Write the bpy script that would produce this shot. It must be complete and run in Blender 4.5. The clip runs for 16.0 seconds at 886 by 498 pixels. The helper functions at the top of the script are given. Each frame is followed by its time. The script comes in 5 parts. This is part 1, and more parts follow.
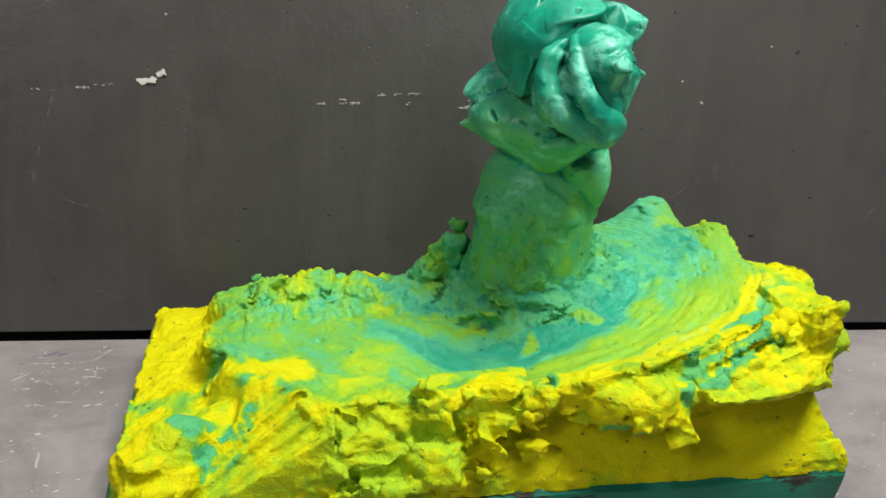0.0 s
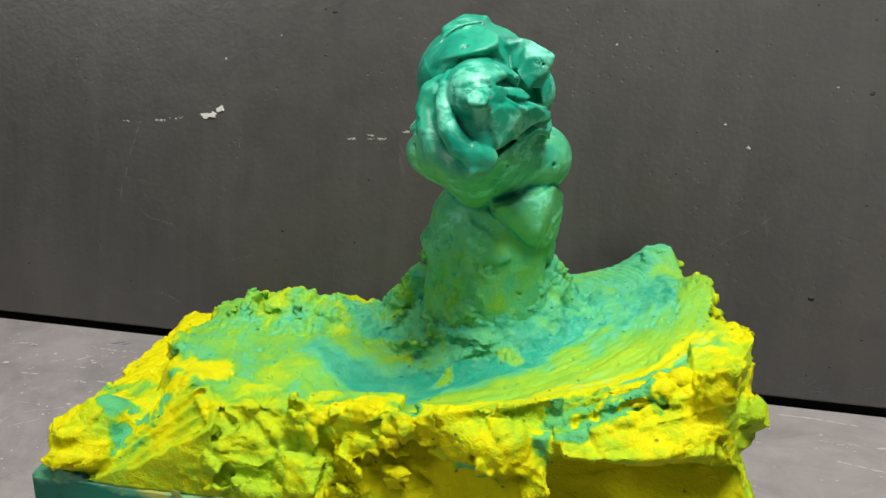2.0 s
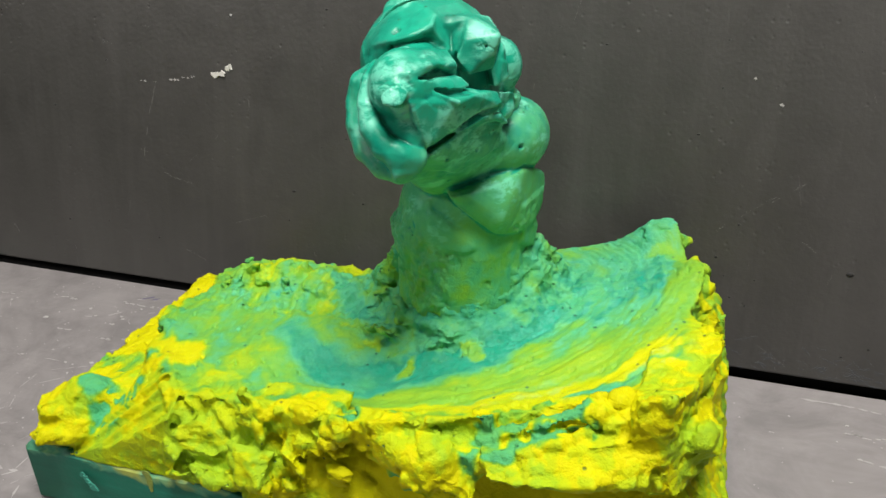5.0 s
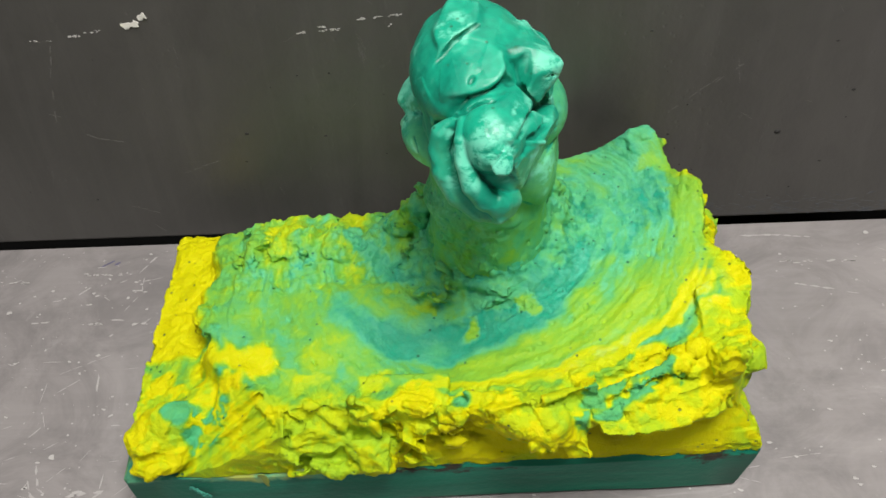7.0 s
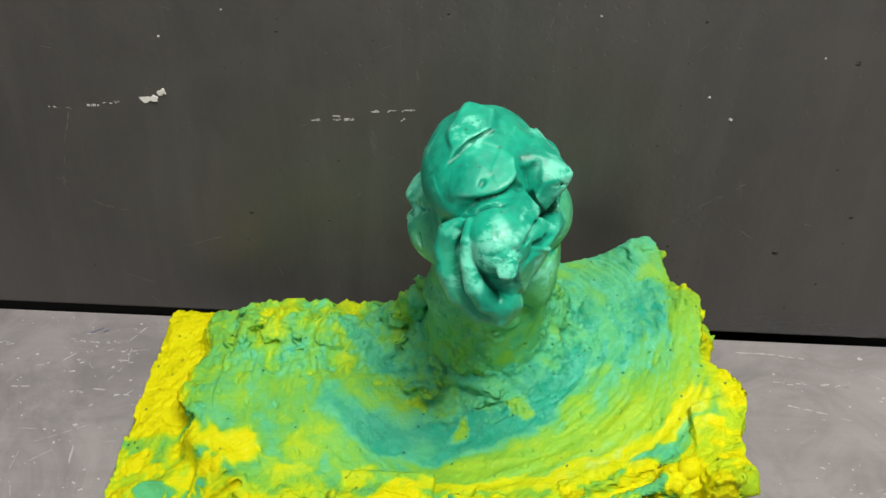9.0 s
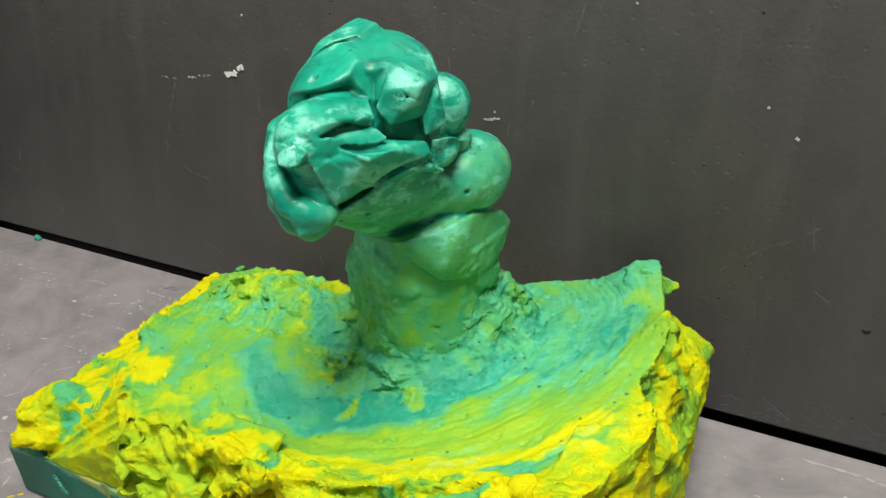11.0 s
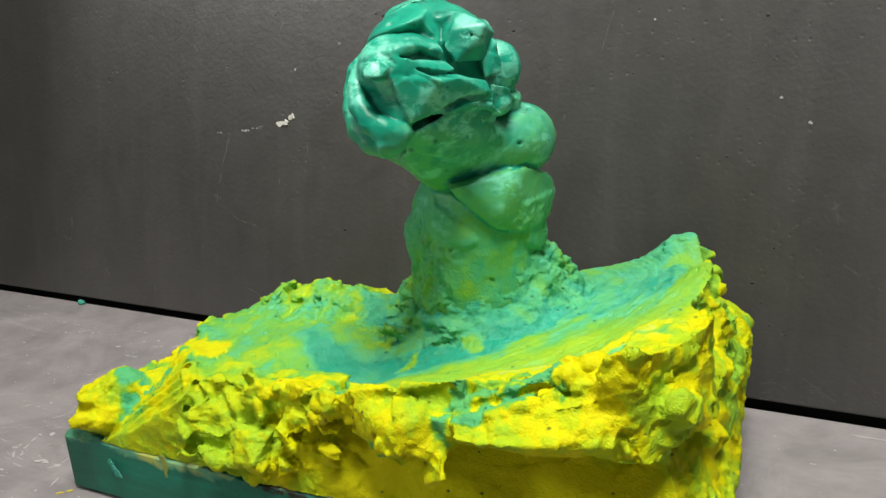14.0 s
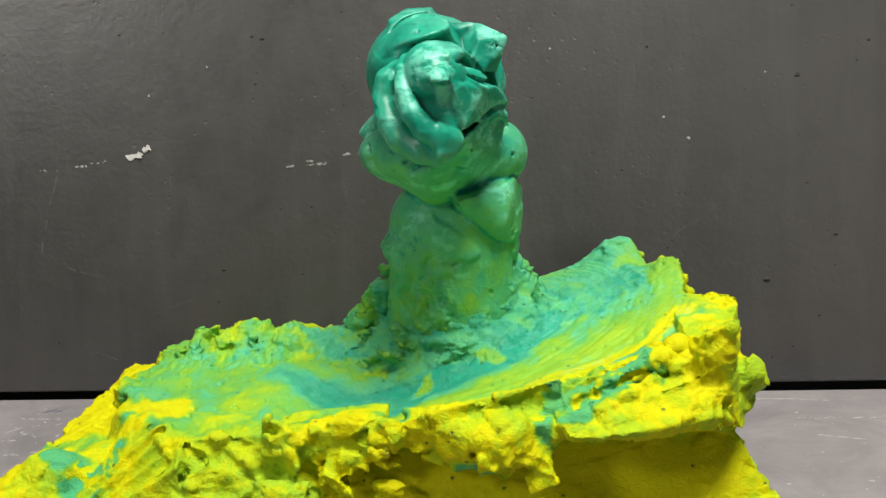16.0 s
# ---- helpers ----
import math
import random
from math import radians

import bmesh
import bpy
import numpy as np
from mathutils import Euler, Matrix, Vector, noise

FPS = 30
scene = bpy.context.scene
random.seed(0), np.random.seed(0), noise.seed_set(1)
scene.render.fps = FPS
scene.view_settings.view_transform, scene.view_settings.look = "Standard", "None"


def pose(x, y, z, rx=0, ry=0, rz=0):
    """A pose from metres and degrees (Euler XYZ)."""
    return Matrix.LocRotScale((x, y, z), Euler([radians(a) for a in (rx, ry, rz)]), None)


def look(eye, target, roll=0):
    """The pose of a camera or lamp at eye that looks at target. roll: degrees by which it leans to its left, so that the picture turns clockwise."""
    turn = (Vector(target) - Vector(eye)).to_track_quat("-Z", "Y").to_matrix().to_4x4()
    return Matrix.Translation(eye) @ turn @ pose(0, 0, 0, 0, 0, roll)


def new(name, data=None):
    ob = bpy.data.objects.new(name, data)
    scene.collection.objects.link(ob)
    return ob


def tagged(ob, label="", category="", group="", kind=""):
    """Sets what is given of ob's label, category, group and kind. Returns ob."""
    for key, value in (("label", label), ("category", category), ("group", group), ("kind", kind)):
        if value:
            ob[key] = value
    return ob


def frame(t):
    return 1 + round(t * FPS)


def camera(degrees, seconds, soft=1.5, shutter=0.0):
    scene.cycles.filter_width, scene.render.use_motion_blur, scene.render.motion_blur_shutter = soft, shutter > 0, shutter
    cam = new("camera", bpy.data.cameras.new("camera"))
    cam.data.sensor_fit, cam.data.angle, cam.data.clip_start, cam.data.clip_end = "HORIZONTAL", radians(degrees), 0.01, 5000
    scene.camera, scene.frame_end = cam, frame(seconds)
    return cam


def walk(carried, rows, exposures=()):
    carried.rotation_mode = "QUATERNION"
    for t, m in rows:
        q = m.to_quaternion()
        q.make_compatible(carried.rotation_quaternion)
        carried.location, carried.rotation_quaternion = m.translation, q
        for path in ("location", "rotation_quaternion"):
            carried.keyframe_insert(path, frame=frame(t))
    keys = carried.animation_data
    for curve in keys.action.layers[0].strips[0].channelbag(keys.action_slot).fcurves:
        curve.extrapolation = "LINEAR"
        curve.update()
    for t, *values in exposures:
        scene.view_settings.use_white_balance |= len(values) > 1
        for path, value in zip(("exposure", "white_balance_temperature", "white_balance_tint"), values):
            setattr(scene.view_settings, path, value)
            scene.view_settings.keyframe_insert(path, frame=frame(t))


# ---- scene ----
cam = camera(59.6, 16.0)
PATH = [
    (0, (0.0313, 0.0383, 0.2359), (0.3252, 1.8498, -0.5593), 4.63),
    (0.5, (0.0722, 0.0369, 0.2456), (0.2159, 1.872, -0.5365), 3.75),
    (1, (0.1012, 0.029, 0.2476), (0.0775, 1.8771, -0.5166), 2.83),
    (1.5, (0.1463, 0.0346, 0.2409), (-0.0519, 1.8843, -0.4933), 2.19),
    (2, (0.1753, 0.0325, 0.2395), (-0.1982, 1.8622, -0.4763), 1.34),
    (2.5, (0.1984, 0.026, 0.2323), (-0.3273, 1.8237, -0.4692), 1.14),
    (3, (0.2194, 0.0322, 0.2362), (-0.4286, 1.7956, -0.45), 1),
    (3.5, (0.2424, 0.0333, 0.2366), (-0.5097, 1.755, -0.4491), 0.88),
    (4, (0.2605, 0.0399, 0.2304), (-0.5794, 1.7169, -0.464), 0.5),
    (4.2, (0.2634, 0.0501, 0.2339), (-0.5961, 1.712, -0.4728), 0.25),
    (6.3, (0.1424, 0.0983, 0.3544), (-0.0136, 1.5073, -1.0564), -6.07),
    (6.5, (0.1352, 0.1, 0.3672), (-0.0064, 1.48, -1.0735), -5.92),
    (7, (0.1252, 0.1061, 0.3687), (0.0185, 1.429, -1.1275), -4.39),
    (7.5, (0.124, 0.1089, 0.3815), (0.0406, 1.4157, -1.1302), -1.89),
    (8, (0.1239, 0.1082, 0.3866), (0.0582, 1.4368, -1.1069), 0.16),
    (8.5, (0.119, 0.1068, 0.3796), (0.0655, 1.4898, -1.0642), 1.27),
    (8.7, (0.116, 0.1077, 0.3785), (0.0638, 1.5316, -1.025), 1.36),
    (10.8, (0.2685, 0.1293, 0.2855), (-0.5825, 1.6094, -0.7561), -4.28),
    (11, (0.2815, 0.1373, 0.2862), (-0.6096, 1.5997, -0.7469), -4.68),
    (11.5, (0.2866, 0.1448, 0.2778), (-0.6704, 1.5674, -0.7519), -3.94),
    (12, (0.2988, 0.1394, 0.2713), (-0.7149, 1.5271, -0.7518), -2.98),
    (12.5, (0.2997, 0.1407, 0.2763), (-0.7643, 1.5266, -0.697), -3.15),
    (13, (0.3011, 0.119, 0.2475), (-0.7679, 1.5814, -0.6002), -4.42),
    (13.5, (0.2985, 0.0887, 0.2252), (-0.728, 1.6461, -0.4963), -5.32),
    (14, (0.2857, 0.0722, 0.2169), (-0.6734, 1.7091, -0.416), -5.13),
    (14.5, (0.2637, 0.064, 0.2141), (-0.5258, 1.8105, -0.3572), -4.75),
    (15, (0.2278, 0.0518, 0.2102), (-0.3165, 1.8966, -0.338), -4.37),
    (15.5, (0.1879, 0.0443, 0.203), (-0.1493, 1.9378, -0.3457), -3.37),
    (16, (0.1548, 0.0347, 0.209), (-0.0201, 1.947, -0.35), -2.47),
]
walk(cam, [(t, look(eye, target, roll)) for t, eye, target, roll in PATH], exposures=((0, 0.04), (4.2, 0.04), (6.3, -0.12), (8.7, -0.12), (10.8, -0.05), (12.5, 0.02), (16, 0.05)))

import itertools

# ---- light ----
world = bpy.data.worlds.new("room_air")
scene.world = world
world.use_nodes = True
world.node_tree.nodes["Background"].inputs[0].default_value = (0.9, 0.95, 1.0, 1)
world.node_tree.nodes["Background"].inputs[1].default_value = 0.05
scene.view_settings.exposure = 0.0


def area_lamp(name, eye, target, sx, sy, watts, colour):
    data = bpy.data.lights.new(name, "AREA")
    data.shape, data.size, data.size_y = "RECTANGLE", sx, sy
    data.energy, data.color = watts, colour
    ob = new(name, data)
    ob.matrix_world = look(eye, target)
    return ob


# unseen lamps: two overhead, with left and front ones added as fill
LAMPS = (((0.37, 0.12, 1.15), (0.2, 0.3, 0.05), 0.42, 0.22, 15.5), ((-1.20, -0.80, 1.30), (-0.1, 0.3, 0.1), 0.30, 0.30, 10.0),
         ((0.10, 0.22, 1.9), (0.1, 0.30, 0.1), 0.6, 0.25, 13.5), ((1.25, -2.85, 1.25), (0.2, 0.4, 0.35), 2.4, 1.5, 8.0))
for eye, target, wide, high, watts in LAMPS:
    tagged(area_lamp("unseen_lamp", eye, target, wide, high, watts, (1.0, 0.97, 0.92)), "unseen rectangular area lamp, added to light the scene", "lamp", kind="structure")


# ---- material tools ----
class Mat:
    """A node material with a Principled shader, and short calls for its nodes."""

    def __init__(self, name, rough=0.5, spec=0.5):
        self.m = bpy.data.materials.new(name)
        self.m.use_nodes = True
        self.t = self.m.node_tree
        self.b = self.t.nodes["Principled BSDF"]
        self.b.inputs["Roughness"].default_value = rough
        self.b.inputs["Specular IOR Level"].default_value = spec
        self.co = self.t.nodes.new("ShaderNodeTexCoord").outputs["Object"]

    def node(self, kind, **props):
        n = self.t.nodes.new(kind)
        for k, v in props.items():
            if k == "operation":
                n.operation = v
            elif k == "blend_type":
                n.blend_type = v
            elif k == "data_type":
                n.data_type = v
            elif k == "attribute_name":
                n.attribute_name = v
            elif k == "feature":
                n.feature = v
        return n

    def link(self, a, b):
        self.t.links.new(a, b)

    def scaled(self, sx, sy, sz, rot=(0, 0, 0)):
        n = self.node("ShaderNodeMapping")
        n.inputs["Scale"].default_value = (sx, sy, sz)
        n.inputs["Rotation"].default_value = rot
        self.link(self.co, n.inputs["Vector"])
        return n.outputs[0]

    def noise(self, scale, detail=3.0, rough=0.55, co=None, distort=0.0):
        n = self.node("ShaderNodeTexNoise")
        n.inputs["Scale"].default_value = scale
        n.inputs["Detail"].default_value = detail
        n.inputs["Roughness"].default_value = rough
        n.inputs["Distortion"].default_value = distort
        self.link(co or self.co, n.inputs["Vector"])
        return n.outputs["Fac"]

    def cells(self, scale, co=None, feature="F1"):
        n = self.node("ShaderNodeTexVoronoi", feature=feature)
        n.inputs["Scale"].default_value = scale
        self.link(co or self.co, n.inputs["Vector"])
        return n.outputs["Distance"]

    def attr(self, name):
        return self.node("ShaderNodeAttribute", attribute_name=name).outputs["Fac"]

    def math(self, op, a, b=None, c=None):
        n = self.node("ShaderNodeMath", operation=op)
        for i, s in enumerate((a, b, c)):
            if s is None:
                continue
            if isinstance(s, (int, float)):
                n.inputs[i].default_value = s
            else:
                self.link(s, n.inputs[i])
        return n.outputs[0]

    def ramp(self, fac, stops, smooth=False):
        n = self.node("ShaderNodeValToRGB")
        if smooth:
            n.color_ramp.interpolation = "EASE"
        els = n.color_ramp.elements
        while len(els) < len(stops):
            els.new(0.5)
        for e, (pos, col) in zip(els, stops):
            e.position = pos
            e.color = (*col, 1) if isinstance(col, tuple) else (col, col, col, 1)
        self.link(fac, n.inputs[0])
        return n.outputs[0]

    def mix(self, fac, a, b, mode="MIX"):
        n = self.node("ShaderNodeMix", data_type="RGBA", blend_type=mode)
        for s, sock in ((fac, n.inputs["Factor"]), (a, n.inputs[6]), (b, n.inputs[7])):
            if isinstance(s, (int, float)):
                sock.default_value = s
            elif isinstance(s, tuple):
                sock.default_value = (*s, 1)
            else:
                self.link(s, sock)
        return n.outputs[2]

    def bump(self, height, distance, strength=1.0, normal=None):
        n = self.node("ShaderNodeBump")
        n.inputs["Distance"].default_value = distance
        n.inputs["Strength"].default_value = strength
        self.link(height, n.inputs["Height"])
        if normal is not None:
            self.link(normal, n.inputs["Normal"])
        return n.outputs[0]

    def done(self, colour=None, rough=None, normal=None):
        for s, key in ((colour, "Base Color"), (rough, "Roughness"), (normal, "Normal")):
            if s is None:
                continue
            if isinstance(s, tuple):
                self.b.inputs[key].default_value = (*s, 1)
            elif isinstance(s, (int, float)):
                self.b.inputs[key].default_value = s
            else:
                self.link(s, self.b.inputs[key])
        return self.m


def paint_material():
    """Acrylic paint on plaster: yellow, lime, green and teal brushed into one another."""
    k = Mat("brushed_plaster_paint", 0.5, 0.5)
    p = k.attr("paint")
    streak = k.noise(60, 4, 0.6, k.scaled(1, 1, 2.2), 0.6)
    fine = k.noise(420, 3, 0.6)
    q = k.math("ADD", p, k.math("MULTIPLY", k.math("SUBTRACT", streak, 0.5), 0.13))
    q = k.math("ADD", q, k.math("MULTIPLY", k.math("SUBTRACT", fine, 0.5), 0.10))
    # the darkest stop carries the shade painted into the recesses
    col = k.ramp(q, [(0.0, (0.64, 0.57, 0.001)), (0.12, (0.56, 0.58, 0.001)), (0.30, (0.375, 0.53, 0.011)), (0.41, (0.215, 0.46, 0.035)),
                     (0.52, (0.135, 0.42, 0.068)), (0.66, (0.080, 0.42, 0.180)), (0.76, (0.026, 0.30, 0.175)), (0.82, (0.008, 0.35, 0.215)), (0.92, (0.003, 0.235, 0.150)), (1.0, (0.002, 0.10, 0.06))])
    pale = k.mix(0.58, col, (0.26, 0.84, 0.62))
    col = k.mix(k.math("MULTIPLY", k.attr("worn"), k.ramp(k.noise(110, 5, 0.7, k.scaled(1, 1, 1.8), 0.25), [(0.45, 0.0), (0.55, 1.0)])), col, pale)
    pit = k.ramp(k.cells(150, k.scaled(1, 1, 1.6)), [(0.07, 1.0), (0.13, 0.0)])
    sparse = k.ramp(k.noise(38, 2), [(0.50, 0.0), (0.55, 1.0)])
    pits = k.math("MULTIPLY", pit, sparse)
    hole = k.math("MULTIPLY", k.ramp(k.cells(88, k.scaled(1, 1, 1.5)), [(0.045, 1.0), (0.085, 0.0)]), k.ramp(k.noise(24, 2), [(0.42, 0.0), (0.48, 1.0)]))
    pits = k.math("MAXIMUM", pits, hole)
    # pits are sunk in the bump; their shade is also put into the colour
    col = k.mix(k.math("MULTIPLY", pits, 0.85), col, (0.02, 0.14, 0.07))
    h = k.math("ADD", k.math("MULTIPLY", fine, 0.45), k.math("MULTIPLY", k.noise(1300, 2, 0.5), 0.5))
    h = k.math("ADD", h, k.math("MULTIPLY", k.noise(250, 5, 0.72, None, 0.6), 1.4))
    h = k.math("SUBTRACT", h, k.math("MULTIPLY", pits, 1.5))
    n = k.node("ShaderNodeBump")
    n.inputs["Distance"].default_value = 0.0012
    k.link(h, n.inputs["Height"])
    k.link(k.math("SUBTRACT", 0.85, k.math("MULTIPLY", k.attr("gloss"), 0.73)), n.inputs["Strength"])
    n = n.outputs[0]
    r = k.math("SUBTRACT", k.ramp(k.noise(90, 3), [(0.3, 0.46), (0.7, 0.62)]), k.math("MULTIPLY", k.attr("gloss"), 0.17))
    k.link(k.math("ADD", 0.06, k.math("MULTIPLY", k.attr("gloss"), 0.34)), k.b.inputs["Specular IOR Level"])
    return k.done(col, r, n)


def block_material():
    k = Mat("teal_block_paint", 0.45, 0.22)
    grain = k.noise(40, 4, 0.6, k.scaled(0.35, 1, 3))
    col = k.ramp(grain, [(0.25, (0.006, 0.105, 0.066)), (0.6, (0.010, 0.165, 0.105)), (0.85, (0.018, 0.26, 0.17))])
    smear = k.ramp(k.math("ADD", k.noise(26, 4, 0.7, None, 0.8), k.math("MULTIPLY", k.attr("edge"), 0.36)), [(0.76, 0.0), (0.88, 1.0)])
    col = k.mix(k.math("MULTIPLY", smear, 0.65), col, k.mix(k.ramp(k.noise(60, 3), [(0.42, 0.0), (0.6, 1.0)]), (0.14, 0.42, 0.24), (0.52, 0.52, 0.08)))
    crust = k.ramp(k.math("ADD", k.noise(150, 4, 0.7, k.scaled(0.5, 1, 1)), k.math("MULTIPLY", k.attr("dirt"), 0.30)), [(0.72, 0.0), (0.80, 1.0)])
    col = k.mix(crust, col, k.mix(k.noise(300), (0.012, 0.014, 0.011), (0.045, 0.036, 0.024)))
    return k.done(col, 0.42, k.bump(k.noise(260, 4, 0.6), 0.0008, 0.5))


def wall_material():
    k = Mat("black_wall_paint", 0.4, 0.8)
    big = k.noise(2.5, 3)
    mid = k.noise(14, 4, 0.6)
    col = k.mix(k.ramp(big, [(0.35, 0.0), (0.65, 1.0)]), (0.043, 0.042, 0.038), (0.064, 0.060, 0.057))
    col = k.mix(k.math("MULTIPLY", k.ramp(mid, [(0.42, 0.0), (0.68, 1.0)]), 0.4), col, (0.064, 0.060, 0.056))
    cloud = k.noise(48, 5, 0.7, k.scaled(1, 1, 0.7, (0, 0.4, 0)), 0.8)
    col = k.mix(k.math("MULTIPLY", k.ramp(cloud, [(0.38, 1.0), (0.52, 0.0)]), 0.22), col, (0.032, 0.030, 0.029))
    scuff = k.ramp(k.noise(9, 5, 0.75, k.scaled(1.0, 1, 5, (0, 0.5, 0)), 1.2), [(0.60, 0.0), (0.70, 1.0)])
    hair = k.ramp(k.noise(70, 4, 0.7, k.scaled(0.12, 1, 1.6, (0, -0.7, 0))), [(0.62, 0.0), (0.72, 1.0)])
    col = k.mix(k.math("MULTIPLY", k.math("MULTIPLY", scuff, hair), 0.6), col, (0.19, 0.18, 0.18))
    rub = k.ramp(k.noise(16, 5, 0.8, k.scaled(2.6, 1, 0.7, (0, 0.25, 0)), 1.5), [(0.64, 0.0), (0.80, 1.0)])
    col = k.mix(k.math("MULTIPLY", rub, 0.40), col, (0.16, 0.155, 0.155))
    drip = k.ramp(k.noise(24, 4, 0.6, k.scaled(2.2, 1, 0.22), 0.6), [(0.50, 0.0), (0.66, 1.0)])
    col = k.mix(k.math("MULTIPLY", drip, 0.2), col, (0.088, 0.084, 0.080))
    fleck_ = k.math("MULTIPLY", k.ramp(k.cells(260), [(0.05, 1.0), (0.12, 0.0)]), k.ramp(k.noise(30, 3), [(0.55, 0.0), (0.65, 1.0)]))
    col = k.mix(k.math("MULTIPLY", fleck_, 0.15), col, (0.15, 0.14, 0.14))
    knob = k.ramp(k.cells(165), [(0.0, 1.0), (0.22, 0.0)], True)
    pick = k.ramp(k.noise(14, 3), [(0.48, 0.0), (0.58, 1.0)])
    h = k.math("ADD", k.math("MULTIPLY", k.math("MULTIPLY", knob, pick), -0.25), k.math("MULTIPLY", k.noise(290, 4, 0.6), 0.26))
    h = k.math("ADD", h, k.math("MULTIPLY", k.noise(60, 4, 0.55), 0.5))
    return k.done(col, k.ramp(cloud, [(0.3, 0.36), (0.7, 0.44)]), k.bump(h, 0.0012, 0.6))


def table_material():
    k = Mat("grey_bench_paint", 0.45, 0.45)
    big = k.noise(4, 3)
    col = k.mix(big, (0.235, 0.218, 0.217), (0.31, 0.287, 0.285))
    brush = k.noise(55, 5, 0.7, k.scaled(0.12, 1, 1, (0, 0, 0.04)), 0.5)
    col = k.mix(0.35, col, k.ramp(brush, [(0.3, (0.15, 0.139, 0.139)), (0.7, (0.30, 0.279, 0.277))]))
    grime = k.ramp(k.noise(17, 5, 0.72, None, 0.8), [(0.36, 1.0), (0.60, 0.0)])
    col = k.mix(k.math("MULTIPLY", grime, 0.5), col, (0.115, 0.107, 0.108))
    rub = k.ramp(k.noise(28, 5, 0.8, k.scaled(0.45, 1, 1, (0, 0, 0.3)), 1.2), [(0.60, 0.0), (0.78, 1.0)])
    col = k.mix(k.math("MULTIPLY", rub, 0.45), col, (0.42, 0.40, 0.40))
    ink = k.ramp(k.noise(13, 3, 0.6, None, 0.6), [(0.70, 0.0), (0.76, 1.0)])
    col = k.mix(k.math("MULTIPLY", ink, 0.5), col, (0.06, 0.06, 0.12))
    sc = k.ramp(k.noise(80, 4, 0.7, k.scaled(0.10, 1, 1, (0, 0, 0.05))), [(0.70, 0.0), (0.76, 1.0)])
    region = k.ramp(k.noise(11, 3), [(0.46, 0.0), (0.58, 1.0)])
    col = k.mix(k.math("MULTIPLY", k.math("MULTIPLY", sc, region), 0.65), col, (0.46, 0.44, 0.43))
    speck = k.ramp(k.cells(120), [(0.05, 1.0), (0.09, 0.0)])
    some = k.ramp(k.noise(24, 2), [(0.53, 0.0), (0.58, 1.0)])
    col = k.mix(k.math("MULTIPLY", k.math("MULTIPLY", speck, some), 0.8), col, (0.55, 0.53, 0.52))
    return k.done(col, k.ramp(k.noise(30, 3), [(0.3, 0.36), (0.7, 0.52)]), k.bump(k.math("ADD", brush, k.noise(160, 3)), 0.0005, 0.5))


def plain_material(name, colour, rough=0.6):
    k = Mat(name, rough, 0.3)
    return k.done(k.mix(k.noise(6, 4), colour, tuple(c * 0.85 for c in colour)), rough, k.bump(k.noise(80, 3), 0.001, 0.3))


PAINT, BLOCK, WALL, TABLE = paint_material(), block_material(), wall_material(), table_material()
PLASTER = plain_material("grey_room_plaster", (0.22, 0.215, 0.21))
FLOORING = plain_material("dark_floor", (0.10, 0.095, 0.09))
CHIP = plain_material("bare_chipped_white", (0.66, 0.64, 0.60))
FLECK = plain_material("white_paint_spatter", (0.46, 0.44, 0.43))
SCRATCH = plain_material("pale_scratch", (0.12, 0.115, 0.11))
RUB = plain_material("bluish_rub", (0.098, 0.102, 0.112))
TABLE_SCRATCH = plain_material("worn_grey_scratch", (0.40, 0.38, 0.375))
TEALDROP = plain_material("dried_teal_paint", (0.05, 0.30, 0.22))
YELLOWDROP = plain_material("dried_yellow_paint", (0.62, 0.52, 0.02))
OLIVEDROP = plain_material("thin_yellow_run", (0.24, 0.30, 0.06))
INK = plain_material("violet_ink", (0.13, 0.12, 0.20))
LUMP = plain_material("black_paint_lump", (0.030, 0.029, 0.028), 0.7)
DARK = plain_material("black_gap", (0.02, 0.02, 0.02))


# ---- mesh tools ----
def part(name, bm, material, parent=None, label=""):
    me = bpy.data.meshes.new(name)
    bm.to_mesh(me)
    bm.free()
    me.materials.append(material)
    ob = new(name, me)
    if parent is not None:
        ob.parent = parent
    if label:
        ob["label"] = label
    return ob


def box_bm(x0, x1, y0, y1, z0, z1, bevel=0.0, seg=2):
    bm = bmesh.new()
    bmesh.ops.create_cube(bm, size=1, matrix=Matrix.Translation(((x0 + x1) / 2, (y0 + y1) / 2, (z0 + z1) / 2)) @ Matrix.Diagonal((x1 - x0, y1 - y0, z1 - z0, 1)))
    if bevel:
        bmesh.ops.bevel(bm, geom=bm.edges[:], offset=bevel, segments=seg, affect="EDGES", profile=0.6)
    return bm


def hashed(i, j, k, seed):
    h = (i.astype(np.int64) * 374761393 + j.astype(np.int64) * 668265263 + k.astype(np.int64) * 2147483647 + seed * 1274126177) & 0xFFFFFFFF
    h = ((h ^ (h >> 13)) * 1274126177) & 0xFFFFFFFF
    h = ((h ^ (h >> 16)) * 2246822519) & 0xFFFFFFFF
    return ((h ^ (h >> 15)) & 0xFFFFFF) / float(0xFFFFFF)


def vnoise(p, size, seed=0):
    """Value noise in -1..1 at points p, with cells of that size."""
    q = p / size
    b = np.floor(q)
    f = q - b
    f = f * f * f * (f * (f * 6 - 15) + 10)
    b = b.astype(np.int64)
    out = 0
    for dx in (0, 1):
        for dy in (0, 1):
            for dz in (0, 1):
                w = (f[:, 0] if dx else 1 - f[:, 0]) * (f[:, 1] if dy else 1 - f[:, 1]) * (f[:, 2] if dz else 1 - f[:, 2])
                out = out + w * hashed(b[:, 0] + dx, b[:, 1] + dy, b[:, 2] + dz, seed)
    return out * 2 - 1


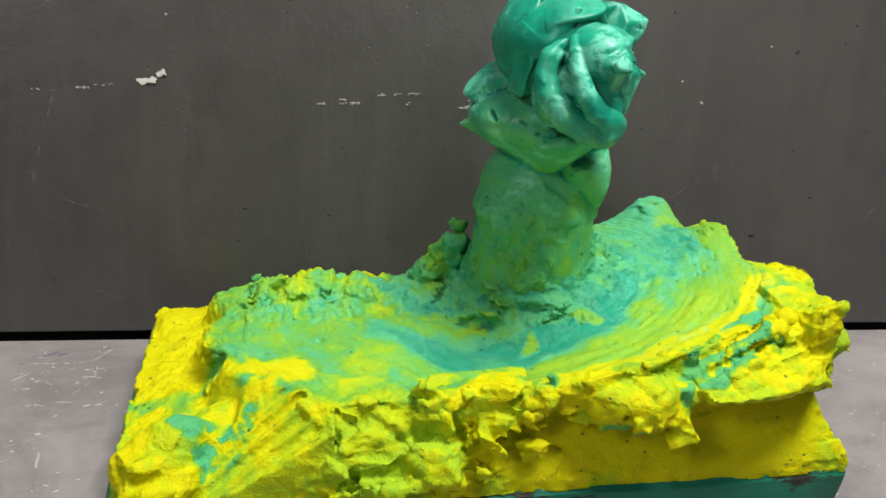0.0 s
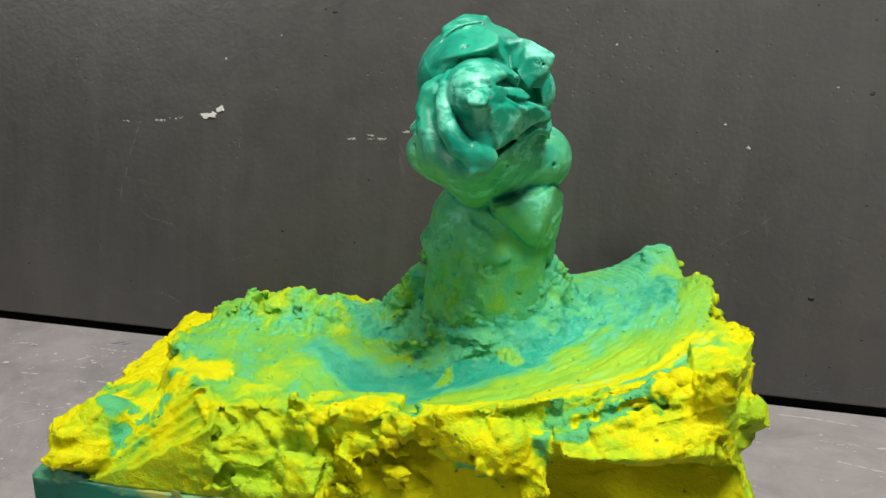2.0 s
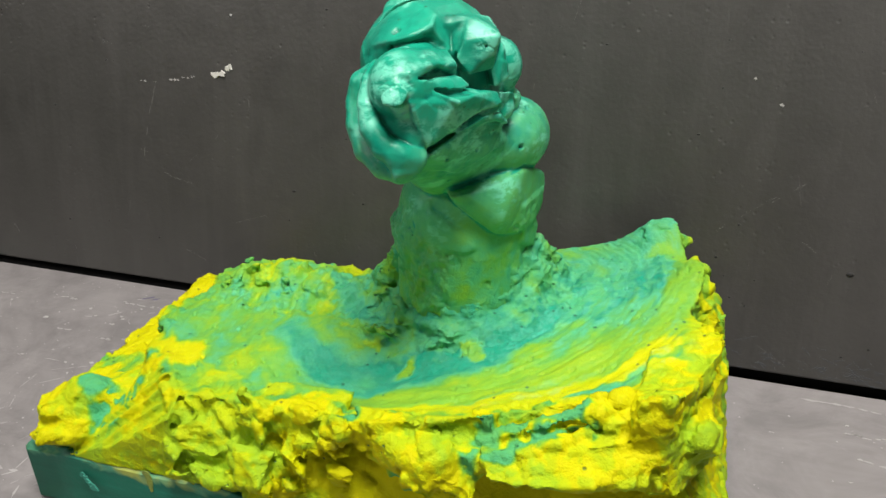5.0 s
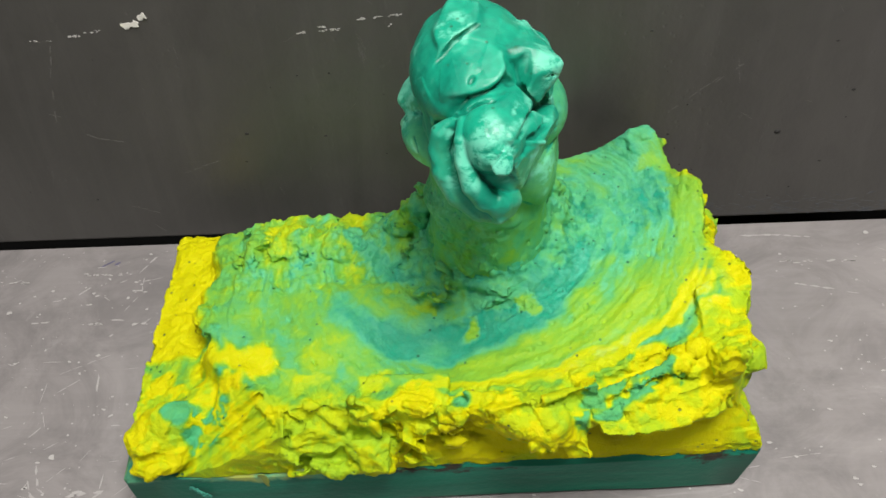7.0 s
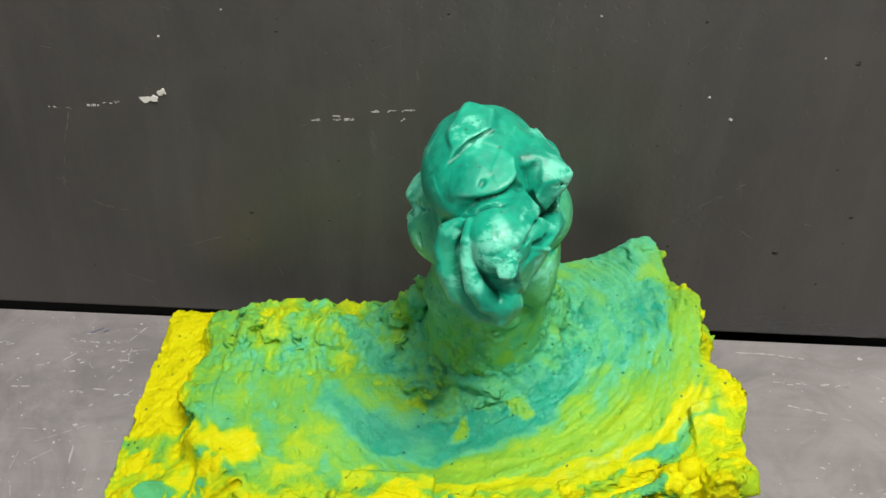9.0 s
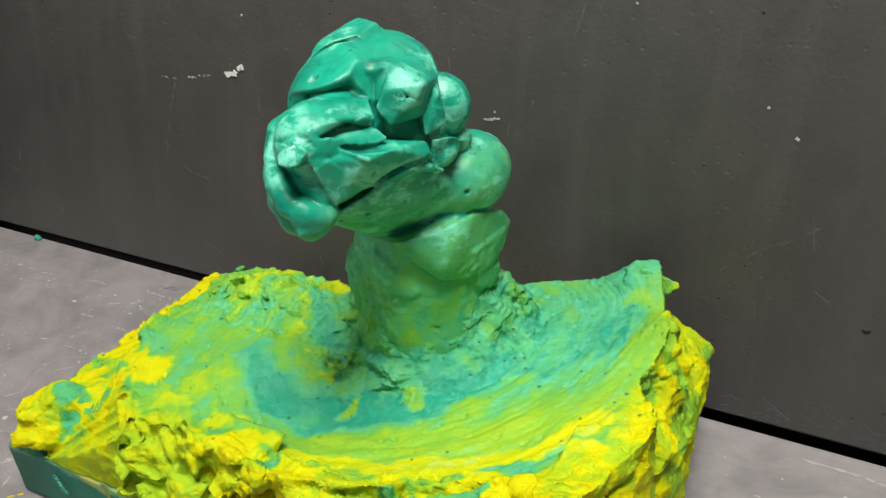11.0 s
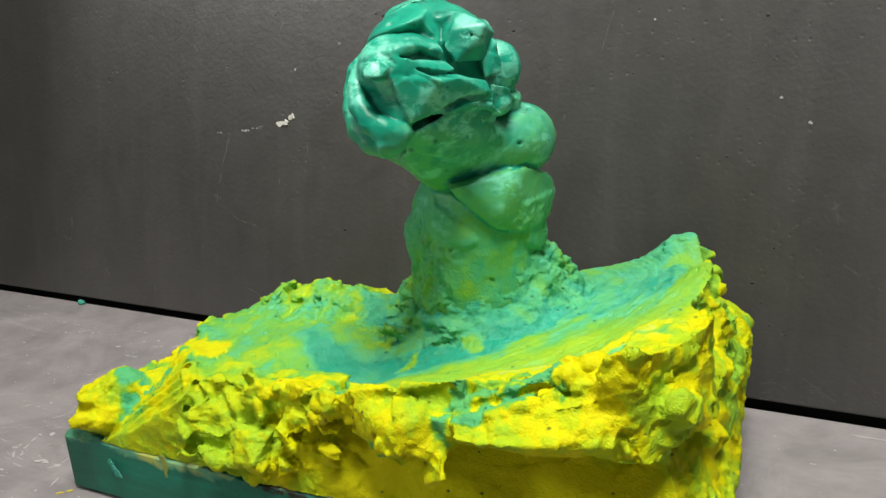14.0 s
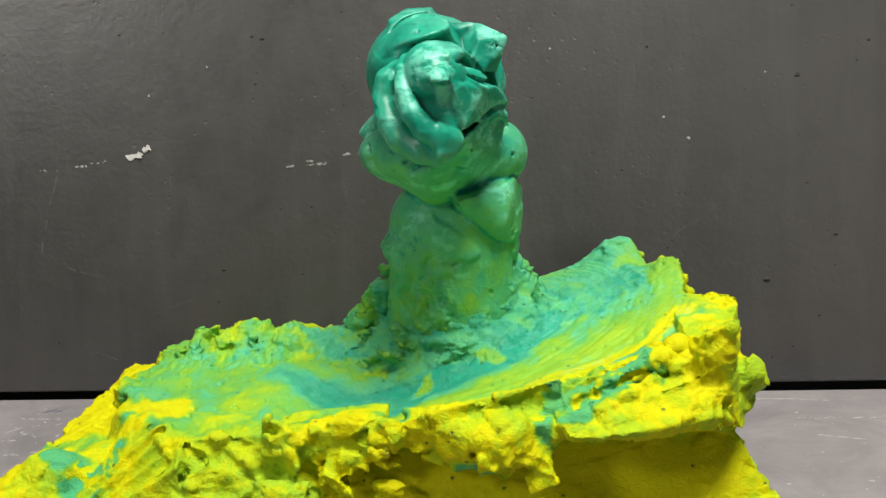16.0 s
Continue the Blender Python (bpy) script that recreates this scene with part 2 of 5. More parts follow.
def fbm(p, size, octaves=3, seed=0):
    out, amp, tot = 0, 1.0, 0.0
    for o in range(octaves):
        out = out + amp * vnoise(p + 3.1 * o, size / 2 ** o, seed + o)
        tot += amp
        amp *= 0.55
    return out / tot


def worley(p, size, seed=0):
    """Distance to the nearest of scattered points, in cells, and that point's own random number."""
    q = p / size
    b = np.floor(q).astype(np.int64)
    best, own = np.full(len(p), 9.0), np.zeros(len(p))
    for dx in (-1, 0, 1):
        for dy in (-1, 0, 1):
            for dz in (-1, 0, 1):
                c = b + (dx, dy, dz)
                h = [hashed(c[:, 0], c[:, 1], c[:, 2], seed + s) for s in (11, 23, 37)]
                d = np.sqrt(sum((c[:, a] + h[a] - q[:, a]) ** 2 for a in range(3)))
                near = d < best
                best = np.where(near, d, best)
                own = np.where(near, h[0], own)
    return best, own


def shards(p, size, seed=0):
    """Broken facets: each cell is a plane of its own tilt."""
    q = p / size
    b = np.floor(q).astype(np.int64)
    best, out = np.full(len(p), 9.0), np.zeros(len(p))
    for dx in (-1, 0, 1):
        for dy in (-1, 0, 1):
            for dz in (-1, 0, 1):
                c = b + (dx, dy, dz)
                h = [hashed(c[:, 0], c[:, 1], c[:, 2], seed + s) for s in (11, 23, 37, 41, 53, 67)]
                r = [q[:, a] - c[:, a] - h[a] for a in range(3)]
                d = sum(w * w for w in r)
                near = d < best
                best = np.where(near, d, best)
                out = np.where(near, sum(r[a] * (h[3 + a] * 2 - 1) for a in range(3)) * 1.2 + (h[0] + h[4] - 1) * 0.5, out)
    return out


def warped(p, much, size):
    return p + much * np.stack([fbm(p, size, 2, 301), fbm(p, size, 2, 303), fbm(p, size, 2, 305)], 1)


def sstep(a, b, x):
    t = np.clip((x - a) / (b - a), 0, 1)
    return t * t * (3 - 2 * t)


class Clay:
    """A solid on a fine grid, to which lumps are added and from which hollows are cut, then skinned with a mesh."""

    def __init__(self, lo, hi, step):
        self.lo, self.step = np.array(lo), step
        self.n = [int(round((b - a) / step)) + 1 for a, b in zip(lo, hi)]
        self.ax = [(lo[a] + step * np.arange(self.n[a])).astype(np.float32) for a in range(3)]
        self.f = np.full(self.n, 1.0, np.float32)

    def window(self, centre, reach):
        s = []
        for a in range(3):
            i0 = max(0, int((centre[a] - reach - self.lo[a]) / self.step))
            i1 = min(self.n[a], int((centre[a] + reach - self.lo[a]) / self.step) + 2)
            if i1 <= i0:
                return None, None
            s.append(slice(i0, i1))
        g = [self.ax[0][s[0]][:, None, None], self.ax[1][s[1]][None, :, None], self.ax[2][s[2]][None, None, :]]
        return tuple(s), g

    def blend(self, s, d, k, cut=False):
        f = self.f[s]
        if cut:
            h = np.clip(0.5 + 0.5 * (f + d) / k, 0, 1)   # max(f, -d)
            self.f[s] = (-d) * (1 - h) + f * h + k * h * (1 - h)
        else:
            h = np.clip(0.5 + 0.5 * (f - d) / k, 0, 1)   # min(f, d)
            self.f[s] = f * (1 - h) + d * h - k * h * (1 - h)

    def frame_of(self, g, c, turn):
        m = Euler([radians(a) for a in turn]).to_matrix().transposed()
        x, y, z = g[0] - c[0], g[1] - c[1], g[2] - c[2]
        return [m[r][0] * x + m[r][1] * y + m[r][2] * z for r in range(3)]

    def ball(self, c, r, turn=(0, 0, 0), k=0.003, cut=False):
        """An ellipsoid."""
        s, g = self.window(c, max(r) + 4 * k + 0.004)
        if s is None:
            return
        q = self.frame_of(g, c, turn)
        k0 = np.sqrt(sum((q[a] / r[a]) ** 2 for a in range(3))) + 1e-6
        k1 = np.sqrt(sum((q[a] / r[a] ** 2) ** 2 for a in range(3))) + 1e-6
        self.blend(s, k0 * (k0 - 1) / k1, k, cut)

    def brick(self, c, r, turn=(0, 0, 0), round_=0.002, k=0.002, cut=False):
        """A box with rounded edges."""
        s, g = self.window(c, 1.8 * max(r) + 4 * k + 0.004)
        if s is None:
            return
        q = [np.abs(v) - (r[a] - round_) for a, v in enumerate(self.frame_of(g, c, turn))]
        out = np.sqrt(sum(np.maximum(v, 0) ** 2 for v in q))
        self.blend(s, out + np.minimum(np.maximum(np.maximum(q[0], q[1]), q[2]), 0) - round_, k, cut)

    def rock(self, c, r, turn=(0, 0, 0), n=14, seed=0, k=0.0006, cut=False, loose=0.16):
        """An ellipsoid hewn into n flat faces."""
        s, g = self.window(c, 1.5 * max(r) + 4 * k + 0.003)
        if s is None:
            return
        q = [v / r[a] for a, v in enumerate(self.frame_of(g, c, turn))]
        rnd = random.Random(seed + 1000 * n)
        d = None
        for i in range(n):
            zc = 1 - 2 * (i + 0.5) / n
            az = 2.39996 * i + rnd.uniform(-0.35, 0.35)
            w = math.sqrt(max(0.0, 1 - zc * zc))
            e = q[0] * (w * math.cos(az)) + q[1] * (w * math.sin(az)) + q[2] * zc - (1 - loose * rnd.random())
            d = e if d is None else np.maximum(d, e)
        self.blend(s, (d * (0.5 * min(r) + 0.5 * sum(r) / 3)).astype(np.float32), k, cut)

    def hull(self, corners, round_=0.0008, k=0.0006, cut=False):
        """A hewn lump: the solid between its corners, with softened edges."""
        p = np.array(corners, float)
        mid = p.mean(0)
        p = mid + (p - mid) * max(0.3, 1 - round_ / np.linalg.norm(p - mid, axis=1).mean())
        s, g = self.window(mid, np.linalg.norm(p - mid, axis=1).max() + round_ + 4 * k + 0.003)
        if s is None:
            return
        d, seen = None, []
        for i, j, m in itertools.combinations(range(len(p)), 3):
            n = np.cross(p[j] - p[i], p[m] - p[i])
            size = np.linalg.norm(n)
            if size < 1e-9:
                continue
            n = n / size
            if n.dot(mid - p[i]) > 0:
                n = -n
            if ((p - p[i]) @ n).max() > 1e-6 or any(n.dot(q) > 0.9995 for q in seen):
                continue
            seen.append(n)
            e = ((g[0] - p[i][0]) * n[0] + (g[1] - p[i][1]) * n[1] + (g[2] - p[i][2]) * n[2]) - round_
            if d is None:
                d = e
            else:
                w = max(round_, 0.0003)
                h = np.clip(0.5 + 0.5 * (d - e) / w, 0, 1)
                d = e * (1 - h) + d * h + w * h * (1 - h)
        self.blend(s, d.astype(np.float32), k, cut)

    def rod(self, a, b, ra, rb, k=0.003, cut=False):
        """A tapered rod with round ends."""
        a, b = np.array(a), np.array(b)
        mid, reach = (a + b) / 2, np.linalg.norm(b - a) / 2 + max(ra, rb) + 4 * k + 0.004
        s, g = self.window(mid, reach)
        if s is None:
            return
        w = b - a
        t = np.clip(((g[0] - a[0]) * w[0] + (g[1] - a[1]) * w[1] + (g[2] - a[2]) * w[2]) / w.dot(w), 0, 1)
        d = np.sqrt((g[0] - a[0] - t * w[0]) ** 2 + (g[1] - a[1] - t * w[1]) ** 2 + (g[2] - a[2] - t * w[2]) ** 2)
        self.blend(s, d - (ra + (rb - ra) * t), k, cut)

    def roll(self, pts, radii, k=0.003, cut=False):
        for (a, b), (ra, rb) in zip(zip(pts, pts[1:]), zip(radii, radii[1:])):
            self.rod(a, b, ra, rb, k, cut)

    def skin(self):
        """Vertices and quads of the surface (surface nets)."""
        f = self.f
        inside = f < 0
        n = np.array(self.n) - 1
        cnt = np.zeros(n, np.int8)
        for dx in (0, 1):
            for dy in (0, 1):
                for dz in (0, 1):
                    cnt += inside[dx:dx + n[0], dy:dy + n[1], dz:dz + n[2]]
        cells = np.argwhere((cnt > 0) & (cnt < 8))
        index = np.full(n, -1, np.int32)
        index[cells[:, 0], cells[:, 1], cells[:, 2]] = np.arange(len(cells))
        acc, num = np.zeros((len(cells), 3)), np.zeros(len(cells))
        corners = [(x, y, z) for x in (0, 1) for y in (0, 1) for z in (0, 1)]
        for a in corners:
            for b in corners:
                if sum(abs(p - q) for p, q in zip(a, b)) == 1 and a < b:
                    fa = f[cells[:, 0] + a[0], cells[:, 1] + a[1], cells[:, 2] + a[2]]
                    fb = f[cells[:, 0] + b[0], cells[:, 1] + b[1], cells[:, 2] + b[2]]
                    x = (fa < 0) != (fb < 0)
                    t = np.where(x, fa / np.where(x, fa - fb, 1), 0)
                    acc += np.where(x[:, None], np.array(a) + t[:, None] * (np.array(b) - np.array(a)), 0)
                    num += x
        verts = self.lo + self.step * (cells + acc / num[:, None])
        quads = []
        for a in range(3):
            b, c = (a + 1) % 3, (a + 2) % 3
            lo = [slice(None)] * 3
            hi = [slice(None)] * 3
            lo[a], hi[a] = slice(0, -1), slice(1, None)
            e = np.argwhere(inside[tuple(lo)] != inside[tuple(hi)])
            e = e[(e[:, b] > 0) & (e[:, c] > 0) & (e[:, b] < n[b]) & (e[:, c] < n[c])]
            first = inside[e[:, 0], e[:, 1], e[:, 2]]

            def at(db, dc):
                q = e.copy()
                q[:, b] -= db
                q[:, c] -= dc
                return index[q[:, 0], q[:, 1], q[:, 2]]
            quad = np.stack([at(1, 1), at(0, 1), at(0, 0), at(1, 0)], 1)
            quads.append(np.where(first[:, None], quad, quad[:, ::-1]))
        quads = np.concatenate(quads)
        return verts, quads[(quads >= 0).all(1)]


def mesh_of(name, verts, quads):
    me = bpy.data.meshes.new(name)
    me.vertices.add(len(verts))
    me.vertices.foreach_set("co", verts.astype(np.float32).ravel())
    me.loops.add(len(quads) * 4)
    me.loops.foreach_set("vertex_index", quads.astype(np.int32).ravel())
    me.polygons.add(len(quads))
    me.polygons.foreach_set("loop_start", np.arange(0, len(quads) * 4, 4, dtype=np.int32))
    me.update(calc_edges=True)
    me.polygons.foreach_set("use_smooth", np.ones(len(quads), bool))
    return me


def normals_of(verts, quads):
    d1, d2 = verts[quads[:, 2]] - verts[quads[:, 0]], verts[quads[:, 3]] - verts[quads[:, 1]]
    fn = np.cross(d1, d2)
    out = np.zeros_like(verts)
    for a in range(4):
        for b in range(3):
            out[:, b] += np.bincount(quads[:, a], fn[:, b], len(verts))
    return out / (np.linalg.norm(out, axis=1)[:, None] + 1e-12)


def neighbours_mean(values, quads, n):
    acc, num = np.zeros((n,) + values.shape[1:]), np.zeros(n)
    for a in range(4):
        i, j = quads[:, a], quads[:, (a + 1) % 4]
        for p, q in ((i, j), (j, i)):
            num += np.bincount(p, minlength=n)
            if values.ndim == 1:
                acc += np.bincount(p, values[q], n)
            else:
                for c in range(values.shape[1]):
                    acc[:, c] += np.bincount(p, values[q, c], n)
    return acc / (num[:, None] if values.ndim > 1 else num)


def raised(verts, quads, nrm, rounds=3):
    """How far each place stands out from its surroundings, in metres: ridges plus, creases minus."""
    s = verts
    for _ in range(rounds):
        s = neighbours_mean(s, quads, len(verts))
    d = ((verts - s) * nrm).sum(1)
    return neighbours_mean(d, quads, len(verts))


def put_attribute(me, name, values):
    me.attributes.new(name, "FLOAT", "POINT").data.foreach_set("value", np.asarray(values, np.float32))


# ---- the bench, the wall and the room ----
WALL_POSE = pose(0, 0.4455, 0, 0, 0, 1.447) @ pose(0, 0, 0, -12.9, 0, 0)     # the board leans back
bench = tagged(part("bench_top", box_bm(-1.4, 1.6, -1.06, 0, -0.036, 0.0, 0.001), TABLE),
               "scratched dark grey painted bench top along the wall", "bench top", kind="structure")
bench.matrix_world = pose(0, 0.4425, 0, 0, 0, 1.447)
wall = tagged(part("wall_north", box_bm(-1.4, 1.5, 0, 0.010, 0.0032, 0.62, 0.001), WALL),
              "matt black painted board leaning back, with scuffs and chips", "wall", kind="structure")
wall.matrix_world = WALL_POSE
# black sheet behind the slot; its colour stands in for the shade there
backing = tagged(part("gap_shade", box_bm(-1.4, 1.6, 0.014, 0.03, -0.03, 0.61, 0.001), DARK), "black sheet added behind the leaning board for the shade in its gap", "wall", kind="structure")
backing.matrix_world = WALL_POSE
tagged(part("floor", box_bm(-2.4, 2.6, -3.0, 0.9, -0.95, -0.9), FLOORING), "grey floor of the room", "floor", kind="structure")
tagged(part("ceiling", box_bm(-2.4, 2.6, -3.0, 0.9, 2.2, 2.3), PLASTER), "grey plaster ceiling of the room", "ceiling", kind="structure")
for nm, dims in (("wall_west", (-2.5, -2.4, -3.0, 0.9)), ("wall_east", (2.6, 2.7, -3.0, 0.9)), ("wall_south", (-2.5, 2.7, -3.1, -3.0)), ("wall_far", (-2.5, 2.7, 0.9, 1.0))):
    tagged(part(nm, box_bm(*dims, -0.9, 2.2), PLASTER), "plain grey plaster wall of the room", "wall", kind="structure")

# unseen board, added to block the left lamp and darken the wall's left end
tagged(part("shade_board", box_bm(-0.475, -0.455, 0.25, 0.43, 0.0, 0.50, 0.002), WALL), "unseen black board added to shade the left end of the wall", "board", kind="structure")


def fleck(bm, place, along, up, length, width, proud, rng):
    """A small flat chip with an uneven outline, a hair proud of its surface."""
    side = up.cross(along)
    n = 11
    ring = []
    for i in range(n):
        a = 2 * math.pi * i / n
        q = rng.uniform(0.50, 1.15)
        ring.append(place + along * (math.cos(a) * length / 2 * q) + side * (math.sin(a) * width / 2 * q))
    low = [bm.verts.new(p - up * 0.0002) for p in ring]
    top = [bm.verts.new(p * 1.0 + up * proud) for p in ring]
    bm.faces.new(top)
    for i in range(n):
        bm.faces.new((low[i], low[(i + 1) % n], top[(i + 1) % n], top[i]))


def scratch(bm, pts, up, width, proud, rng):
    """A thin broken stroke through the points."""
    for a, b in zip(pts, pts[1:]):
        a, b = Vector(a), Vector(b)
        way = (b - a).normalized()
        n = max(1, int((b - a).length / 0.006))
        for i in range(n):
            if rng.random() < 0.75:
                fleck(bm, a.lerp(b, (i + 0.5) / n) + up.cross(way) * rng.uniform(-0.3, 0.3) * width, way, up, (b - a).length / n * rng.uniform(0.8, 1.2), width * rng.uniform(0.5, 1.2), proud, rng)


def wall_marks():
    """Chips, dashes, scuffs and lumps, in the board's own axes: x along it, z up it."""
    rng = random.Random(21)
    out, x_way = Vector((0, -1, 0)), Vector((1, 0, 0))

    def at(x, z):
        return Vector((x, 0, z))
    for x, z, l, w, tilt in ((-0.0590, 0.1482, 0.0048, 0.0042, 0.5), (-0.0665, 0.1444, 0.0098, 0.0042, 0.15)):
        bm = bmesh.new()
        way = Vector((math.cos(tilt), 0, math.sin(tilt)))
        for k in range(4):
            fleck(bm, at(x, z) + way * ((k - 1.5) * l * 0.22), way, out, l * rng.uniform(0.40, 0.60), w * rng.uniform(0.6, 1.0), 0.0004 + 0.0002 * k, rng)
        part("paint_chip", bm, CHIP, wall, "bare white chip in the black paint")
    bm = bmesh.new()
    # rows of white dashes
    for x0, x1, z0, z1, n, big in ((-0.1254, -0.112, 0.1376, 0.1372, 6, 0.5), (-0.1028, -0.0965, 0.1392, 0.1395, 7, 1.0), (-0.094, -0.084, 0.1406, 0.1421, 7, 0.6), (0.0240, 0.0310, 0.1356, 0.1358, 9, 0.9), (0.0345, 0.0485, 0.1359, 0.1366, 13, 0.8),
                                   (0.0375, 0.0405, 0.1378, 0.1382, 4, 1.0), (0.0570, 0.0625, 0.1416, 0.1419, 7, 1.0), (0.0670, 0.0725, 0.1420, 0.1423, 6, 0.7), (0.0750, 0.0840, 0.1425, 0.1434, 9, 0.8), (0.0755, 0.0775, 0.1372, 0.1378, 3, 0.8), (0.1070, 0.1150, 0.1362, 0.1374, 9, 1.2)):
        for i in range(n):
            t = rng.random()
            fleck(bm, at(x0 + (x1 - x0) * t, z0 + (z1 - z0) * t + rng.uniform(-0.0005, 0.0005)), x_way, out, rng.uniform(0.0008, 0.0030) * big, rng.uniform(0.0004, 0.0012) * big, 0.0003, rng)
    for x, z, q in ((0.2436, 0.1568, 0.0016), (0.2573, 0.1446, 0.0020), (-0.0559, 0.1797, 0.0018), (0.1120, 0.1405, 0.0010), (0.30, 0.180, 0.0012), (-0.02, 0.195, 0.0012), (0.18, 0.198, 0.0012)):
        fleck(bm, at(x, z), x_way, out, q, q, 0.0005, rng)
    ob = part("paint_dashes", bm, FLECK, wall, "rows of small white dashes where paint is scratched away")
    ob["kind"] = "stuff"
    bm = bmesh.new()
    lines = (((-0.1143, 0.1358), (-0.121, 0.1161), (-0.1265, 0.094), (-0.1286, 0.081)), ((-0.125, 0.1374), (-0.1115, 0.1366)), ((-0.1213, 0.0832), (-0.105, 0.076), (-0.0912, 0.0731)), ((-0.0966, 0.1812), (-0.0857, 0.1737)),
             ((0.0859, 0.1737), (0.0839, 0.1657), (0.0854, 0.158), (0.0898, 0.1544)), ((0.2337, 0.0773), (0.2504, 0.0905), (0.262, 0.099)), ((0.2404, 0.0731), (0.2470, 0.079)), ((0.2763, 0.0764), (0.286, 0.070)), ((0.254, 0.091), (0.2834, 0.1141)),
             ((0.2615, 0.0188), (0.270, 0.013), (0.2791, 0.0073)), ((0.270, 0.110), (0.2735, 0.094)), ((0.120, 0.128), (0.1205, 0.142)), ((0.30, 0.085), (0.318, 0.081)), ((0.152, 0.182), (0.158, 0.205)), ((-0.06, 0.05), (-0.035, 0.058)), ((-0.10, 0.028), (-0.082, 0.022)))
    for pts in lines:
        scratch(bm, [at(x, z) for x, z in pts], out, 0.0008, 0.00012, rng)
    for i in range(60):
        x, z, a = rng.uniform(-0.3, 0.42), rng.uniform(0.006, 0.24), rng.uniform(0, math.pi)
        l = rng.uniform(0.003, 0.014)
        scratch(bm, [at(x, z), at(x + l * math.cos(a), z + l * math.sin(a))], out, 0.0005, 0.0001, rng)
    # a rubbed patch of fine parallel strokes
    for i in range(16):
        x, z = 0.0595 + rng.gauss(0, 0.0012), 0.1235 + rng.gauss(0, 0.003)
        scratch(bm, [at(x - 0.0015, z + 0.004), at(x + 0.0015, z - 0.004)], out, 0.0004, 0.0001, rng)
    ob = part("scuff_marks", bm, SCRATCH, wall, "thin pale scuffs on the black paint")
    ob["kind"] = "stuff"
    # bluish rubbed patches along the foot of the wall
    bm = bmesh.new()
    for i in range(170):
        x, z = rng.uniform(0.24, 0.42), 0.0040 + abs(rng.gauss(0, 0.007))
        a, l = rng.gauss(-0.25, 0.4), rng.uniform(0.003, 0.012)
        scratch(bm, [at(x, z), at(x + l * math.cos(a), max(0.0036, z + l * math.sin(a)))], out, rng.uniform(0.0004, 0.0011), 0.0001, rng)
    ob = part("rub_marks", bm, RUB, wall, "faint bluish rub marks along the foot of the wall")
    ob["kind"] = "stuff"
    # knobbly bits caught in the paint
    bm = bmesh.new()
    for i in range(300):
        x, z = rng.uniform(-0.4, 0.55), rng.uniform(0.006, 0.30)
        if rng.random() > 0.30 + 0.70 * (x > 0.2):
            continue
        q = rng.choice((0.0003, 0.0004, 0.0005, 0.0007, 0.0010))
        m = Matrix.Translation((x, 0, z)) @ Matrix.Diagonal((q * rng.uniform(0.9, 1.9), q * 0.26, q * rng.uniform(0.7, 1.1), 1))
        bmesh.ops.create_icosphere(bm, subdivisions=1, radius=1, matrix=m)
    bmesh.ops.create_icosphere(bm, subdivisions=1, radius=1, matrix=Matrix.Translation((0.3006, 0, 0.0625)) @ Matrix.Diagonal((0.0022, 0.0009, 0.0014, 1)))
    for f in bm.faces:
        f.smooth = True
    ob = part("paint_lumps", bm, LUMP, wall, "black lumps under the wall paint")
    ob["kind"] = "stuff"


